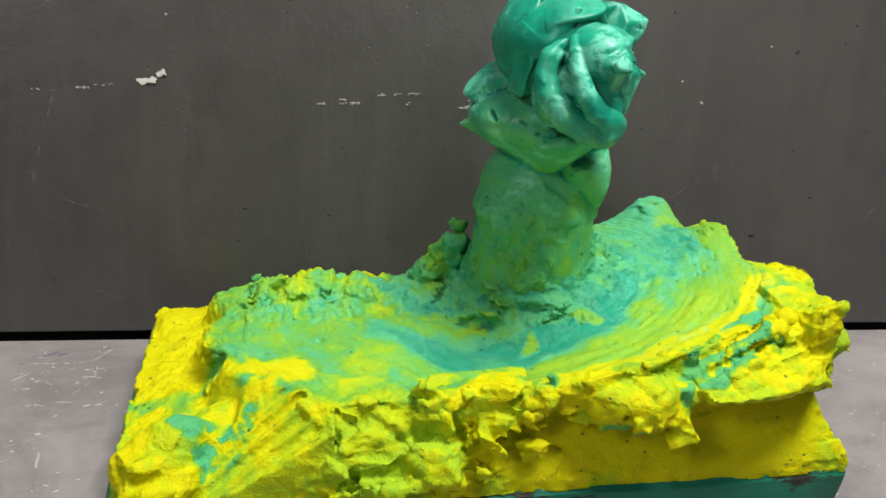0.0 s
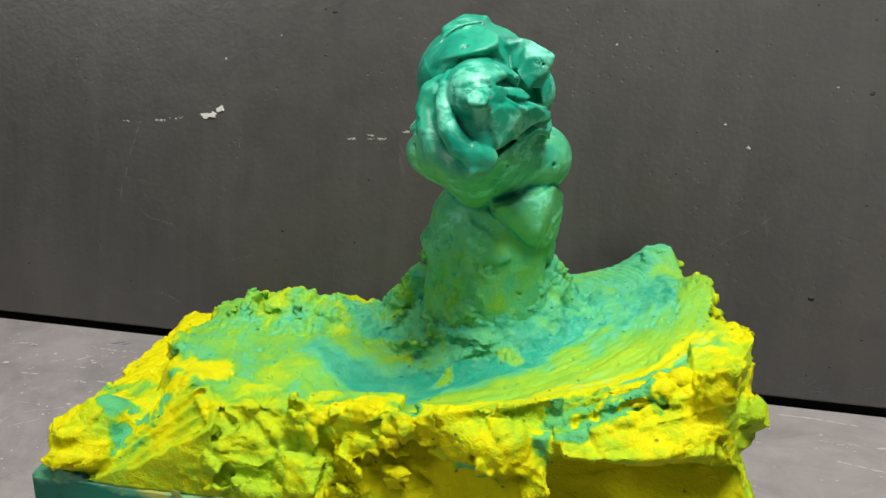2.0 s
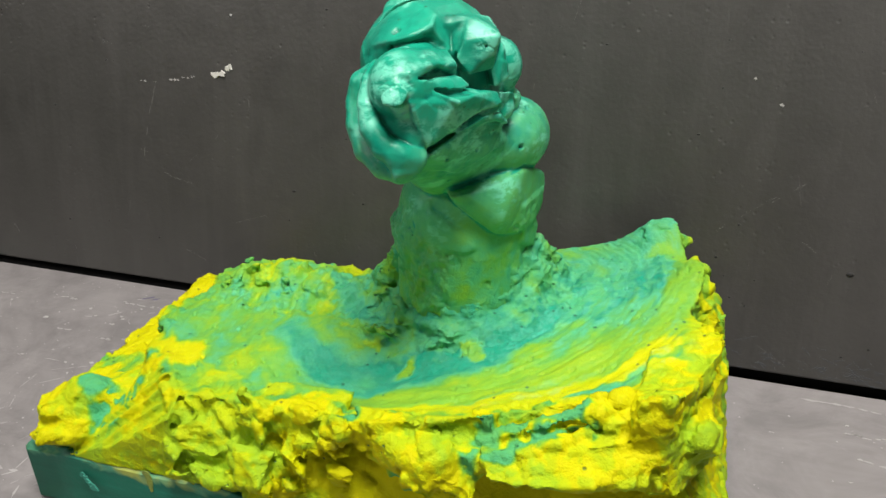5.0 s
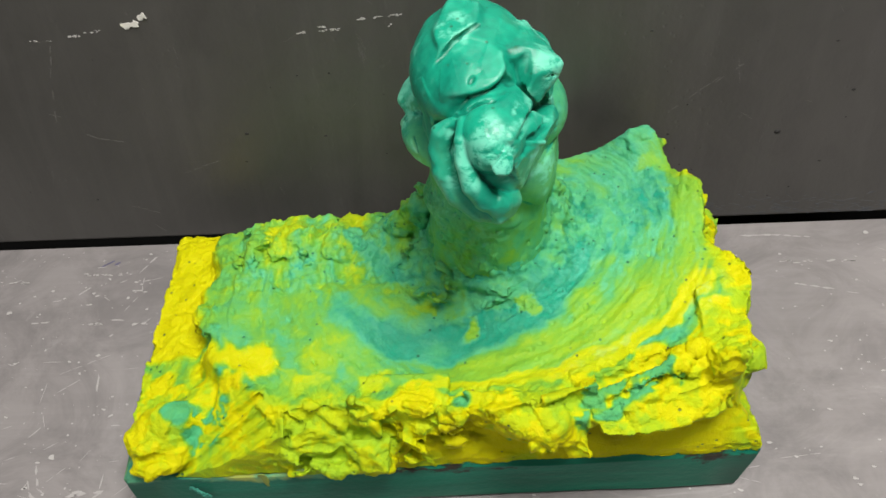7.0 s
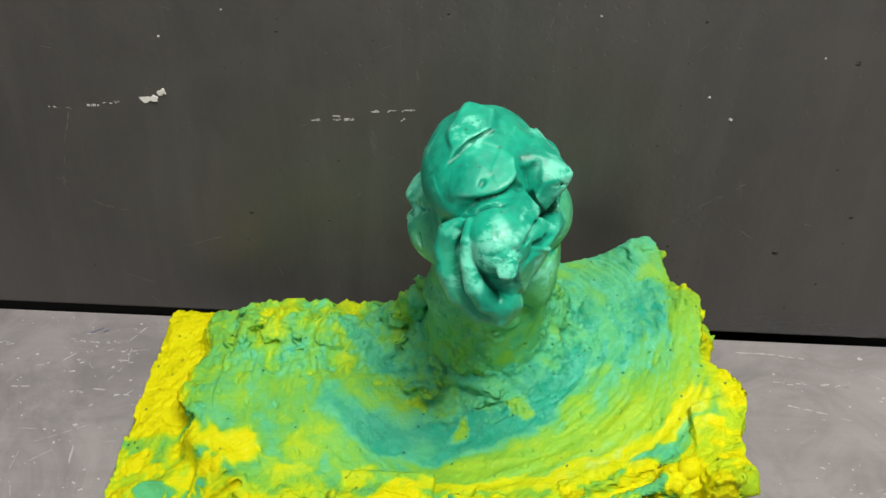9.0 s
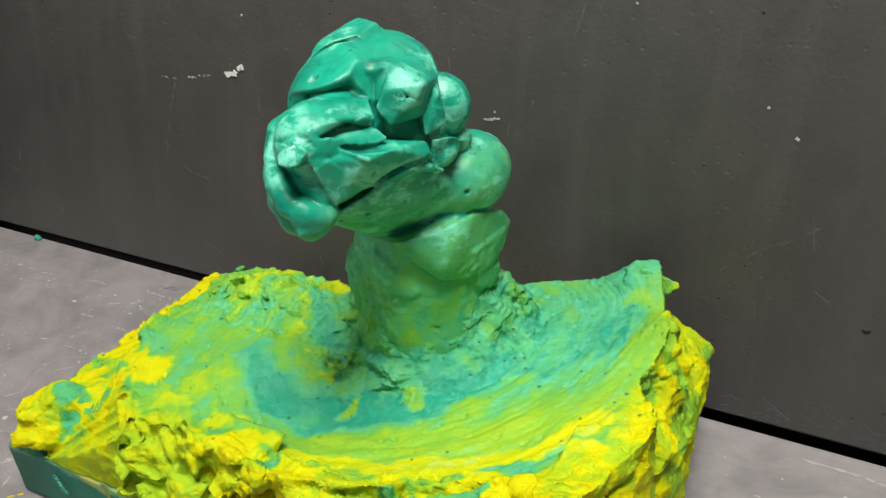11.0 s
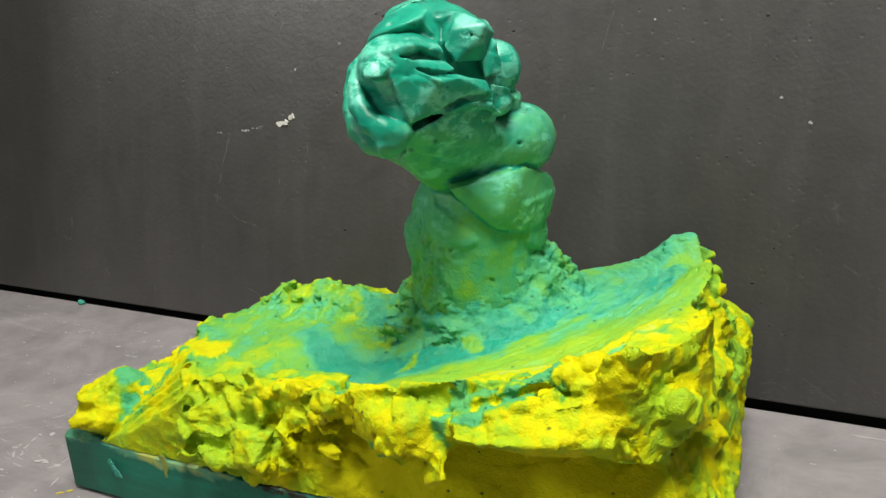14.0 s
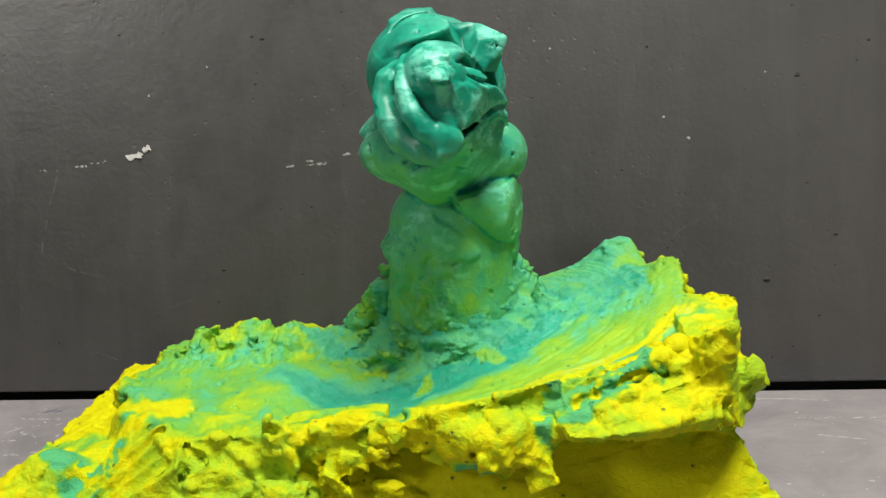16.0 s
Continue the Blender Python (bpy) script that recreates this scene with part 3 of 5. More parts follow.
def bench_marks():
    rng = random.Random(33)
    up, x_way = Vector((0, 0, 1)), Vector((1, 0.025, 0)).normalized()

    def on_bench(name, bm, material, label):
        ob = part(name, bm, material, bench, label)
        ob.matrix_parent_inverse = bench.matrix_world.inverted()
        ob["kind"] = "stuff"
    bm = bmesh.new()
    # broken white rows that run with the wall, and scattered spatters
    for x0, x1, y, n in ((-0.131, -0.098, 0.4148, 17), (-0.185, -0.163, 0.4090, 9), (0.300, 0.385, 0.4174, 26), (-0.116, -0.103, 0.3763, 9), (-0.092, -0.078, 0.3760, 5), (-0.094, -0.083, 0.4010, 5), (-0.30, -0.20, 0.402, 12), (0.33, 0.40, 0.345, 7)):
        for i in range(n):
            fleck(bm, Vector((rng.uniform(x0, x1), y + rng.gauss(0, 0.0005), 0)), x_way, up, rng.uniform(0.0012, 0.0045), rng.uniform(0.0005, 0.0012), 0.00025, rng)
    for x, y, q in ((0.3637, 0.4401, 0.003), (-0.1185, 0.3998, 0.0016), (-0.1456, 0.4019, 0.0022), (-0.0954, 0.3958, 0.0020), (-0.0812, 0.3869, 0.0016), (-0.1008, 0.3533, 0.0022), (-0.1052, 0.2891, 0.0034), (-0.1671, 0.3849, 0.0028), (-0.0927, 0.4271, 0.0012)):
        fleck(bm, Vector((x, y, 0)), x_way, up, q * 1.3, q, 0.0003, rng)
    for i in range(900):
        left = rng.random() < 0.62
        x = rng.gauss(-0.13, 0.09) if left else rng.gauss(0.36, 0.09)
        y = rng.uniform(0.14, 0.435)
        q = rng.choice((0.0003, 0.0004, 0.0006, 0.0009, 0.0014))
        a = rng.uniform(-0.5, 0.5)
        fleck(bm, Vector((x, y, 0)), Vector((math.cos(a), math.sin(a), 0)), up, q * rng.uniform(1, 2.4), q, 0.0002, rng)
    on_bench("white_flecks", bm, FLECK, "white paint flecks and broken scratch rows")
    bm = bmesh.new()
    lines = (((-0.0943, 0.4159), (-0.0855, 0.4305)), ((-0.151, 0.3770), (-0.139, 0.3780)), ((-0.0962, 0.3398), (-0.0940, 0.3286)), ((0.287, 0.4395), (0.312, 0.4395), (0.3362, 0.4367)), ((-0.1122, 0.2853), (-0.1068, 0.2722), (-0.0958, 0.2654)),
             ((-0.0632, 0.2635), (-0.0571, 0.2484), (-0.0601, 0.2382), (-0.0657, 0.2299)), ((-0.1175, 0.2848), (-0.1109, 0.2708), (-0.1035, 0.2649)), ((0.31, 0.40), (0.345, 0.392)), ((0.33, 0.29), (0.39, 0.27)), ((-0.26, 0.33), (-0.20, 0.31)))
    for pts in lines:
        scratch(bm, [(x, y, 0) for x, y in pts], up, 0.0016, 0.00012, rng)
    for i in range(5):
        fleck(bm, Vector((-0.083 + rng.gauss(0, 0.003), 0.2698 + rng.gauss(0, 0.0012), 0)), x_way, up, 0.006, 0.0025, 0.0002 + 0.00008 * i, rng)
    for i in range(60):
        x, y, a = rng.gauss(-0.095, 0.03), rng.uniform(0.20, 0.43), rng.gauss(0.6, 0.7)
        l = rng.uniform(0.003, 0.014)
        scratch(bm, [(x, y, 0), (x + l * math.cos(a), min(0.438, y + l * math.sin(a)), 0)], up, rng.uniform(0.0005, 0.0012), 0.0001, rng)
    for i in range(90):
        x = rng.gauss(-0.14, 0.10) if rng.random() < 0.6 else rng.gauss(0.36, 0.08)
        y, a = rng.uniform(0.14, 0.430), rng.gauss(0.1, 0.4)
        l = rng.uniform(0.006, 0.03)
        scratch(bm, [(x, y, 0), (x + l * math.cos(a), min(0.438, y + l * math.sin(a)), 0)], up, 0.0006, 0.0001, rng)
    on_bench("pale_scratches", bm, TABLE_SCRATCH, "pale scratches in the grey paint")
    bm = bmesh.new()
    for x, y in ((-0.0500, 0.2545), (-0.0465, 0.2575)):
        fleck(bm, Vector((x, y, 0)), Vector((0.8, 0.6, 0)), up, 0.004, 0.0012, 0.0003, rng)
    on_bench("yellow_flecks", bm, YELLOWDROP, "yellow paint flecks beside the block")
    bm = bmesh.new()
    for x, y in ((-0.1190, 0.4225), (-0.1160, 0.4248), (-0.1110, 0.4240)):
        fleck(bm, Vector((x, y, 0)), Vector((0.8, 0.6, 0)), up, 0.006, 0.0018, 0.0001, rng)
    on_bench("ink_smudges", bm, INK, "faint violet ink smudges on the grey paint")
    bm = bmesh.new()
    bmesh.ops.create_icosphere(bm, subdivisions=3, radius=1, matrix=Matrix.Translation((-0.2702, 0.4330, 0.0014)) @ Matrix.Diagonal((0.0038, 0.0024, 0.0022, 1)))
    for vert in bm.verts:
        vert.co += 0.0006 * noise.noise_vector(vert.co * 300)
        vert.co.z = max(vert.co.z, 0.0001)
    for f in bm.faces:
        f.smooth = True
    tagged(part("paint_blob", bm, TEALDROP), "dried teal paint drop on the bench by the wall", "paint drop")


wall_marks()
bench_marks()

# ---- the sculpture; its own axes: u along the base, v to the back, z up ----
sculpture = new("sculpture")
sculpture.matrix_world = pose(-0.044, 0.257, -0.0005, -3.394, -0.682, 4.02)
LEAN_U, LEAN_V = -0.0119, 0.0593   # the bench's slope along the sculpture's own axes
tagged(sculpture, "abstract plaster sculpture, twisted teal column in a yellow-green dish", "sculpture")
LONG, DEEP, TALL = 0.297, 0.152, 0.0315
COL = (0.181, 0.100)


def base_block():
    bm = box_bm(-0.003, LONG, 0, DEEP, 0.0010, TALL)
    bmesh.ops.subdivide_edges(bm, edges=bm.edges[:], cuts=11, use_grid_fill=True)
    for v in bm.verts:
        x, y, z = v.co
        low = 1 - z / TALL
        v.co.x -= 0.006 * low * (x > LONG - 0.001)
        v.co.y += (0.0035 - 0.0075 * x / LONG) * (1 - y / DEEP)
        v.co.x += 0.0015 * noise.noise((x * 18, y * 18, z * 40)) * (z > 0.004)
        v.co.y += 0.0015 * noise.noise((x * 22 + 5, y * 18, z * 40))
        v.co.z += 0.0012 * noise.noise((x * 30, y * 30 + 9, 0)) * (z > 0.02) + LEAN_U * x + LEAN_V * y
    bmesh.ops.bevel(bm, geom=[e for e in bm.edges if e.calc_face_angle(0) > 1.0], offset=0.0016, segments=2, affect="EDGES")
    for f in bm.faces:
        f.smooth = True
    ob = part("base_block", bm, BLOCK, sculpture, "dark teal painted wooden base block")
    x, y, z = np.array([v.co for v in ob.data.vertices]).T
    z = z - LEAN_U * x - LEAN_V * y
    y = y - 0.0035 + 0.0075 * x / LONG
    put_attribute(ob.data, "dirt", sstep(TALL - 0.012, TALL - 0.002, z) * sstep(0.006, 0.001, y) * (sstep(0.095, 0.115, x) * sstep(0.185, 0.165, x) + 1.1 * sstep(0.255, 0.262, x) * sstep(0.280, 0.274, x)))
    rng = random.Random(8)
    bm = bmesh.new()
    for i in range(4):
        fleck(bm, Vector((rng.uniform(0.262, 0.273), -0.0012, TALL - rng.uniform(0.001, 0.003))), Vector((1, 0, 0)), Vector((0, -1, 0)), rng.uniform(0.0005, 0.0013), rng.uniform(0.0004, 0.0008), 0.0006, rng)
    chips = part("bare_chips", bm, FLECK, sculpture, "bare pale chips at the edge of the block")
    chips["kind"] = "stuff"
    bm = bmesh.new()
    for i in range(5):
        fleck(bm, Vector((0.028 + 0.0016 * i, 0.0026 - 0.0005 * i, 0.0215 - 0.0011 * i)), Vector((0.85, 0, -0.5)), Vector((0, -1, 0)), rng.uniform(0.003, 0.0045), rng.uniform(0.0026, 0.0044), 0.0002 + 0.00008 * i, rng)
    part("paint_smear", bm, TEALDROP, sculpture, "pale teal smear on the side of the block")
    bm = bmesh.new()
    for i in range(6):
        fleck(bm, Vector((0.0645 + rng.gauss(0, 0.0006), 0.0014, 0.0305 - 0.0016 * i)), Vector((0, 0, 1)), Vector((0, -1, 0)), 0.004, 0.0046 - 0.0006 * i, 0.0002 + 0.00008 * i, rng)
    part("paint_drip", bm, OLIVEDROP, sculpture, "yellow paint run down the side of the block")
    put_attribute(ob.data, "edge", sstep(TALL - 0.010, TALL - 0.002, z) * (0.3 + 0.7 * sstep(0.14, 0.09, x)))
    return ob


def line_gap(u, v, pts):
    """Distance in plan to a line through the points."""
    best = 9.0
    for (a, b), (e, f) in zip(pts, pts[1:]):
        t = np.clip(((u - a) * (e - a) + (v - b) * (f - b)) / ((e - a) ** 2 + (f - b) ** 2), 0, 1)
        best = np.minimum(best, np.sqrt((u - a - t * (e - a)) ** 2 + (v - b - t * (f - b)) ** 2))
    return best


def dish_height(u, v):
    """The height of the mound's upper side."""
    rise = np.clip((u - 0.15) / 0.13, 0, 1.2)
    h = 0.0668 + 0.0325 * rise ** 1.22
    h = h + 0.008 * sstep(0.115, 0.15, u) * np.clip((0.03 - v) / 0.03, 0, 1.2) ** 2
    h = h + 0.0045 * np.exp(-((u - 0.110) / 0.022) ** 2 - ((v - 0.055) / 0.03) ** 2)
    h = h - 0.0060 * np.exp(-((u - 0.146) / 0.030) ** 2 - ((v - 0.043) / 0.018) ** 2)
    # ridge along the back and the peak at its end
    h = h + 0.0085 * np.exp(-((v - 0.116) / 0.013) ** 2) * sstep(0.040, 0.062, u) * sstep(0.135, 0.090, u)
    h = h + 0.0025 * np.exp(-((v - 0.112) / 0.016) ** 2) * sstep(0.085, 0.105, u) * sstep(0.15, 0.13, u)
    h = h + 0.0085 * np.exp(-((u - 0.266) / 0.018) ** 2 - ((v - 0.147) / 0.016) ** 2)
    h = h + 0.0040 * np.exp(-((u - 0.284) / 0.010) ** 2 - ((v - 0.102) / 0.014) ** 2)
    h = h - 0.0060 * np.exp(-((u - 0.283) / 0.013) ** 2 - ((v - 0.127) / 0.010) ** 2) - 0.0030 * np.exp(-((u - 0.286) / 0.012) ** 2 - ((v - 0.072) / 0.012) ** 2)
    # foot of the column
    d = np.sqrt((u - COL[0]) ** 2 + (v - COL[1]) ** 2)
    h = h + 0.012 * np.exp(-np.maximum(d - 0.0285, 0) / 0.013) + 0.015 * np.exp(-np.maximum(d - 0.0285, 0) / 0.0045)
    h = h + 0.0045 * np.exp(-((u - 0.154) / 0.012) ** 2 - ((v - 0.066) / 0.010) ** 2)
    # yellow strip along the end, a step below the dish
    strip = 0.0435 + 0.16 * np.clip(u, 0, 1) + 0.015 * sstep(0.024, 0.034, u + 0.003 * np.sin(v * 160) - 0.35 * np.clip(0.075 - v, 0, 0.04))
    h = np.minimum(h, strip + 0.5 * sstep(0.046, 0.070, u - 0.25 * np.clip(0.070 - v, 0, 0.05)))
    # cut slope at the corner, and the torn slope beside it
    h = np.minimum(h, 0.0150 + 0.66 * v + 0.555 * np.maximum(u, 0.012) + 0.3 * sstep(0.095, 0.125, u))
    torn = sstep(0.072, 0.082, u) * sstep(0.140, 0.128, u)
    h = np.minimum(h, 0.0335 + np.maximum(v + 0.003, 0) * 2.1 + 0.2 * (1 - torn))
    # the broad edge at the front right: two pressed steps below the scoop
    fan = sstep(0.206, 0.218, u) * sstep(0.288, 0.260, u)
    line = v - (0.004 + 0.13 * (u - 0.212))
    h = np.minimum(h, 0.0790 + 0.22 * np.maximum(u - 0.212, 0) + 2.0 * np.maximum(line, 0) + 0.3 * (1 - fan))
    back = 0.90 + 0.6 * sstep(0.03, 0.07, u) + 9.0 * sstep(0.15, 0.23, u)
    return np.minimum(h, 0.042 + np.maximum(0.156 - v, -0.002) * back)


def mound():
    c = Clay((-0.012, -0.034, 0.023), (0.314, 0.172, 0.124), 0.00078)
    U, V, Z = c.ax[0][:, None, None], c.ax[1][None, :, None], c.ax[2][None, None, :]
    hh = dish_height(U, V).astype(np.float32)
    # the wall under the edge falls back from the base, the edge stands out over it
    lip = sstep(0.128, 0.142, U) * sstep(0.0615, 0.0655, Z - 0.05 * np.clip(U - 0.17, 0, 0.1))
    foot = 0.003 - 0.006 * np.clip(U / LONG, 0, 1)
    front = foot + 0.0005 + 0.45 * np.clip(Z - 0.034, 0, 0.030) * sstep(0.12, 0.15, U) * (1 - lip) - 0.004 * lip * sstep(0.155, 0.18, U)
    front = front + (0.0012 * np.sin(U * 95) + 0.0008 * np.sin(U * 240 + 1)) * (0.3 + 0.7 * lip)
    edge = np.interp(V, [-0.01, 0.015, 0.035, 0.05, 0.06, 0.075, 0.10, 0.12, 0.15], [0.271, 0.282, 0.2895, 0.290, 0.286, 0.2805, 0.2850, 0.279, 0.272])
    low_edge = np.interp(V, [0.0, 0.02, 0.05, 0.15], [0.2965, 0.2970, 0.2985, 0.2970]) - 0.55 * np.clip(Z - 0.033, 0, 0.03) * sstep(0.075, 0.045, V)
    right = low_edge + (edge - low_edge) * sstep(0.060, 0.085, Z) + 0.0014 * np.sin(V * 150 + 1) * sstep(0.05, 0.07, Z)
    side = np.maximum(np.maximum(front - V, V - 0.156), np.maximum(-0.001 - U, U - right))
    c.f = np.maximum((Z - hh) * 0.62, side).astype(np.float32)
    c.f = np.maximum(c.f, (0.0300 + LEAN_U * U + LEAN_V * V - Z).astype(np.float32))
    rng = random.Random(5)

    def chunk(u, v, z, s, flat=0.7, k=0.0011):
        c.rock((u, v, z), (s * rng.uniform(1.0, 2.0), s * rng.uniform(0.8, 1.2), s * rng.uniform(0.7, 1.2) * flat / 0.7),
               (rng.uniform(-35, 35), rng.uniform(-35, 35), rng.uniform(-40, 40)), rng.choice((10, 12, 15)), rng.randrange(999), k, loose=0.36)

    # corner lump with its pocket and the smaller one on top of it
    c.ball((0.0150, 0.0185, 0.0400), (0.0155, 0.0165, 0.0130), k=0.003)
    c.ball((0.0235, 0.0228, 0.0508), (0.0112, 0.0090, 0.0092), (0, 10, 0), k=0.006)
    c.rock((0.0105, 0.0130, 0.0470), (0.0085, 0.0080, 0.0060), (10, 20, 30), 14, 61, 0.002, loose=0.3)
    c.rock((0.0250, 0.0100, 0.0400), (0.0100, 0.0070, 0.0060), (0, -10, 10), 14, 62, 0.002, loose=0.3)
    c.ball((0.0150, 0.0035, 0.0455), (0.0085, 0.0050, 0.0030), (0, -15, 0), k=0.002, cut=True)
    c.roll([(0.0050, 0.0040, 0.0380), (0.0140, 0.0025, 0.0395), (0.0240, 0.0040, 0.0400)], [0.0030, 0.0036, 0.0030], k=0.002)
    # ledge round the end of the dish and the hollow beneath it
    c.roll([(0.0300, 0.0720, 0.0655), (0.0380, 0.0635, 0.0640), (0.0460, 0.0585, 0.0630), (0.0590, 0.0545, 0.0645)], [0.0018, 0.0034, 0.0034, 0.0020], k=0.0018)
    c.roll([(0.0270, 0.0660, 0.0600), (0.0360, 0.0570, 0.0590), (0.0450, 0.0520, 0.0590), (0.0560, 0.0490, 0.0610)], [0.0020, 0.0034, 0.0034, 0.0016], k=0.0016, cut=True)
    c.roll([(0.0480, 0.0420, 0.0560), (0.0600, 0.0350, 0.0610), (0.0690, 0.0230, 0.0640)], [0.0050, 0.0052, 0.0040], k=0.004)
    c.rock((0.0330, 0.0745, 0.0615), (0.0075, 0.0085, 0.0060), (0, -15, 20), 14, 64, 0.0022, loose=0.3)
    c.ball((0.0380, 0.0350, 0.0480), (0.0120, 0.0090, 0.0080), (0, 0, 25), k=0.004)
    # knife cuts down the slope
    for a, b, e, f, r in ((0.0720, 0.0140, 0.0270, 0.0040, 0.0024), (0.0750, 0.0080, 0.0420, 0.0015, 0.0026), (0.0690, 0.0200, 0.0400, 0.0125, 0.0022), (0.0640, 0.0045, 0.0540, 0.0010, 0.0018), (0.0700, 0.0260, 0.0480, 0.0205, 0.0016)):
        m = ((a + e) / 2, (b + f) / 2 + 0.0008)
        c.roll([(p, q, 0.0152 + 0.66 * q + 0.555 * p) for p, q in ((a, b), m, (e, f))], [r, r * 1.1, r * 0.5], k=0.0003, cut=True)
    # folded flaps of the torn slope
    for pts, rad in (([(0.0690, 0.0175, 0.0650), (0.0780, 0.0120, 0.0600), (0.0900, 0.0090, 0.0555), (0.1020, 0.0070, 0.0535)], [0.0022, 0.0042, 0.0046, 0.0030]),
                     ([(0.0720, 0.0080, 0.0530), (0.0850, 0.0050, 0.0480), (0.0980, 0.0040, 0.0470), (0.1080, 0.0060, 0.0520)], [0.0020, 0.0044, 0.0046, 0.0030]),
                     ([(0.0880, 0.0180, 0.0660), (0.0960, 0.0140, 0.0620), (0.1060, 0.0080, 0.0560)], [0.0030, 0.0042, 0.0030]),
                     ([(0.0900, -0.0010, 0.0400), (0.1010, -0.0030, 0.0380), (0.1130, -0.0020, 0.0400)], [0.0030, 0.0046, 0.0034]),
                     ([(0.1080, 0.0030, 0.0500), (0.1160, -0.0030, 0.0450), (0.1250, -0.0050, 0.0410)], [0.0036, 0.0046, 0.0030])):
        c.roll(pts, rad, k=0.0009)
    for pts in ([(0.0740, 0.0060, 0.0585), (0.0860, 0.0030, 0.0520), (0.1000, 0.0010, 0.0505), (0.1080, 0.0020, 0.0560)], [(0.0840, -0.0020, 0.0440), (0.0960, -0.0040, 0.0425), (0.1100, -0.0050, 0.0450)],
                [(0.0800, 0.0120, 0.0650), (0.0900, 0.0060, 0.0605), (0.1000, 0.0030, 0.0590)]):
        c.roll(pts, [0.0010] + [0.0018] * (len(pts) - 2) + [0.0010], k=0.0006, cut=True)
    c.hull([(0.1060, 0.0010, 0.0560), (0.1200, -0.0050, 0.0530), (0.1250, -0.0095, 0.0440), (0.1180, -0.0060, 0.0400), (0.1100, 0.0000, 0.0400), (0.1280, 0.0030, 0.0540), (0.1240, 0.0060, 0.0400)], 0.0012, k=0.0008)
    for i in range(16):
        v = rng.uniform(-0.003, 0.010)
        chunk(rng.uniform(0.086, 0.128), v, 0.0335 + (v + 0.003) * 2.1, rng.choice((0.0016, 0.0024, 0.0034)))
    # the edge above the hollow, its hanging crumbs and the flakes on the wall below
    c.hull([(0.1090, 0.0130, 0.0690), (0.1230, 0.0090, 0.0725), (0.1400, 0.0010, 0.0715), (0.1540, 0.0005, 0.0730), (0.1560, 0.0200, 0.0740), (0.1180, 0.0250, 0.0690), (0.1140, 0.0110, 0.0600), (0.1250, 0.0060, 0.0590),
            (0.1420, 0.0035, 0.0650), (0.1540, 0.0050, 0.0660)], 0.0010, k=0.0012)
    c.hull([(0.1130, 0.0100, 0.0680), (0.1210, 0.0030, 0.0660), (0.1240, 0.0000, 0.0590), (0.1200, 0.0050, 0.0520), (0.1140, 0.0090, 0.0540), (0.1240, 0.0120, 0.0600)], 0.0010, k=0.0008)
    c.hull([(0.1330, -0.0030, 0.0590), (0.1400, -0.0060, 0.0570), (0.1435, -0.0055, 0.0500), (0.1380, -0.0030, 0.0520), (0.1330, 0.0060, 0.0600), (0.1400, 0.0080, 0.0540), (0.1340, 0.0000, 0.0550)], 0.0006, k=0.0006)
    c.hull([(0.1450, 0.0000, 0.0690), (0.1520, -0.0025, 0.0660), (0.1560, -0.0020, 0.0590), (0.1500, 0.0000, 0.0600), (0.1540, 0.0100, 0.0640), (0.1460, 0.0080, 0.0660)], 0.0006, k=0.0006)
    c.hull([(0.1500, 0.0000, 0.0480), (0.1560, -0.0015, 0.0485), (0.1590, 0.0010, 0.0440), (0.1520, 0.0010, 0.0430), (0.1560, 0.0080, 0.0460)], 0.0006, k=0.0006)
    c.hull([(0.1320, -0.0030, 0.0460), (0.1380, -0.0055, 0.0440), (0.1420, -0.0030, 0.0410), (0.1340, -0.0030, 0.0400), (0.1360, 0.0050, 0.0430)], 0.0006, k=0.0006)
    for i in range(16):
        chunk(rng.uniform(0.118, 0.160), rng.uniform(0.000, 0.006), rng.uniform(0.050, 0.068), rng.choice((0.0012, 0.0018, 0.0026)))
    # hanging slab at the front
    c.hull([(0.1600, 0.0090, 0.0765), (0.1760, 0.0030, 0.0800), (0.2020, -0.0010, 0.0835), (0.2050, -0.0110, 0.0800), (0.1960, -0.0180, 0.0770), (0.1780, -0.0080, 0.0750), (0.1650, 0.0000, 0.0740), (0.1700, -0.0010, 0.0640), (0.1800, -0.0060, 0.0620),
            (0.1950, -0.0190, 0.0700), (0.2080, -0.0150, 0.0645), (0.2100, -0.0100, 0.0700), (0.1700, 0.0100, 0.0640), (0.2080, 0.0050, 0.0660)], 0.0016, k=0.0010)
    c.hull([(0.1960, -0.0160, 0.0720), (0.2070, -0.0155, 0.0690), (0.2125, -0.0125, 0.0640), (0.2040, -0.0120, 0.0625), (0.1990, -0.0060, 0.0680), (0.2110, -0.0060, 0.0720)], 0.0010, k=0.0010)
    c.hull([(0.1620, 0.0030, 0.0760), (0.1700, -0.0020, 0.0730), (0.1690, -0.0040, 0.0660), (0.1640, 0.0000, 0.0640), (0.1720, 0.0080, 0.0680)], 0.0010, k=0.0010)
    c.roll([(0.1840, -0.0150, 0.0660), (0.1880, -0.0100, 0.0710), (0.1900, -0.0130, 0.0740)], [0.0016, 0.0018, 0.0008], k=0.0010, cut=True)
    c.hull([(0.2040, -0.0090, 0.0780), (0.2165, -0.0105, 0.0765), (0.2080, -0.0105, 0.0665), (0.2180, -0.0085, 0.0712), (0.2100, 0.0050, 0.0810), (0.2100, 0.0040, 0.0680), (0.2170, 0.0040, 0.0720)], 0.0010, k=0.0020)
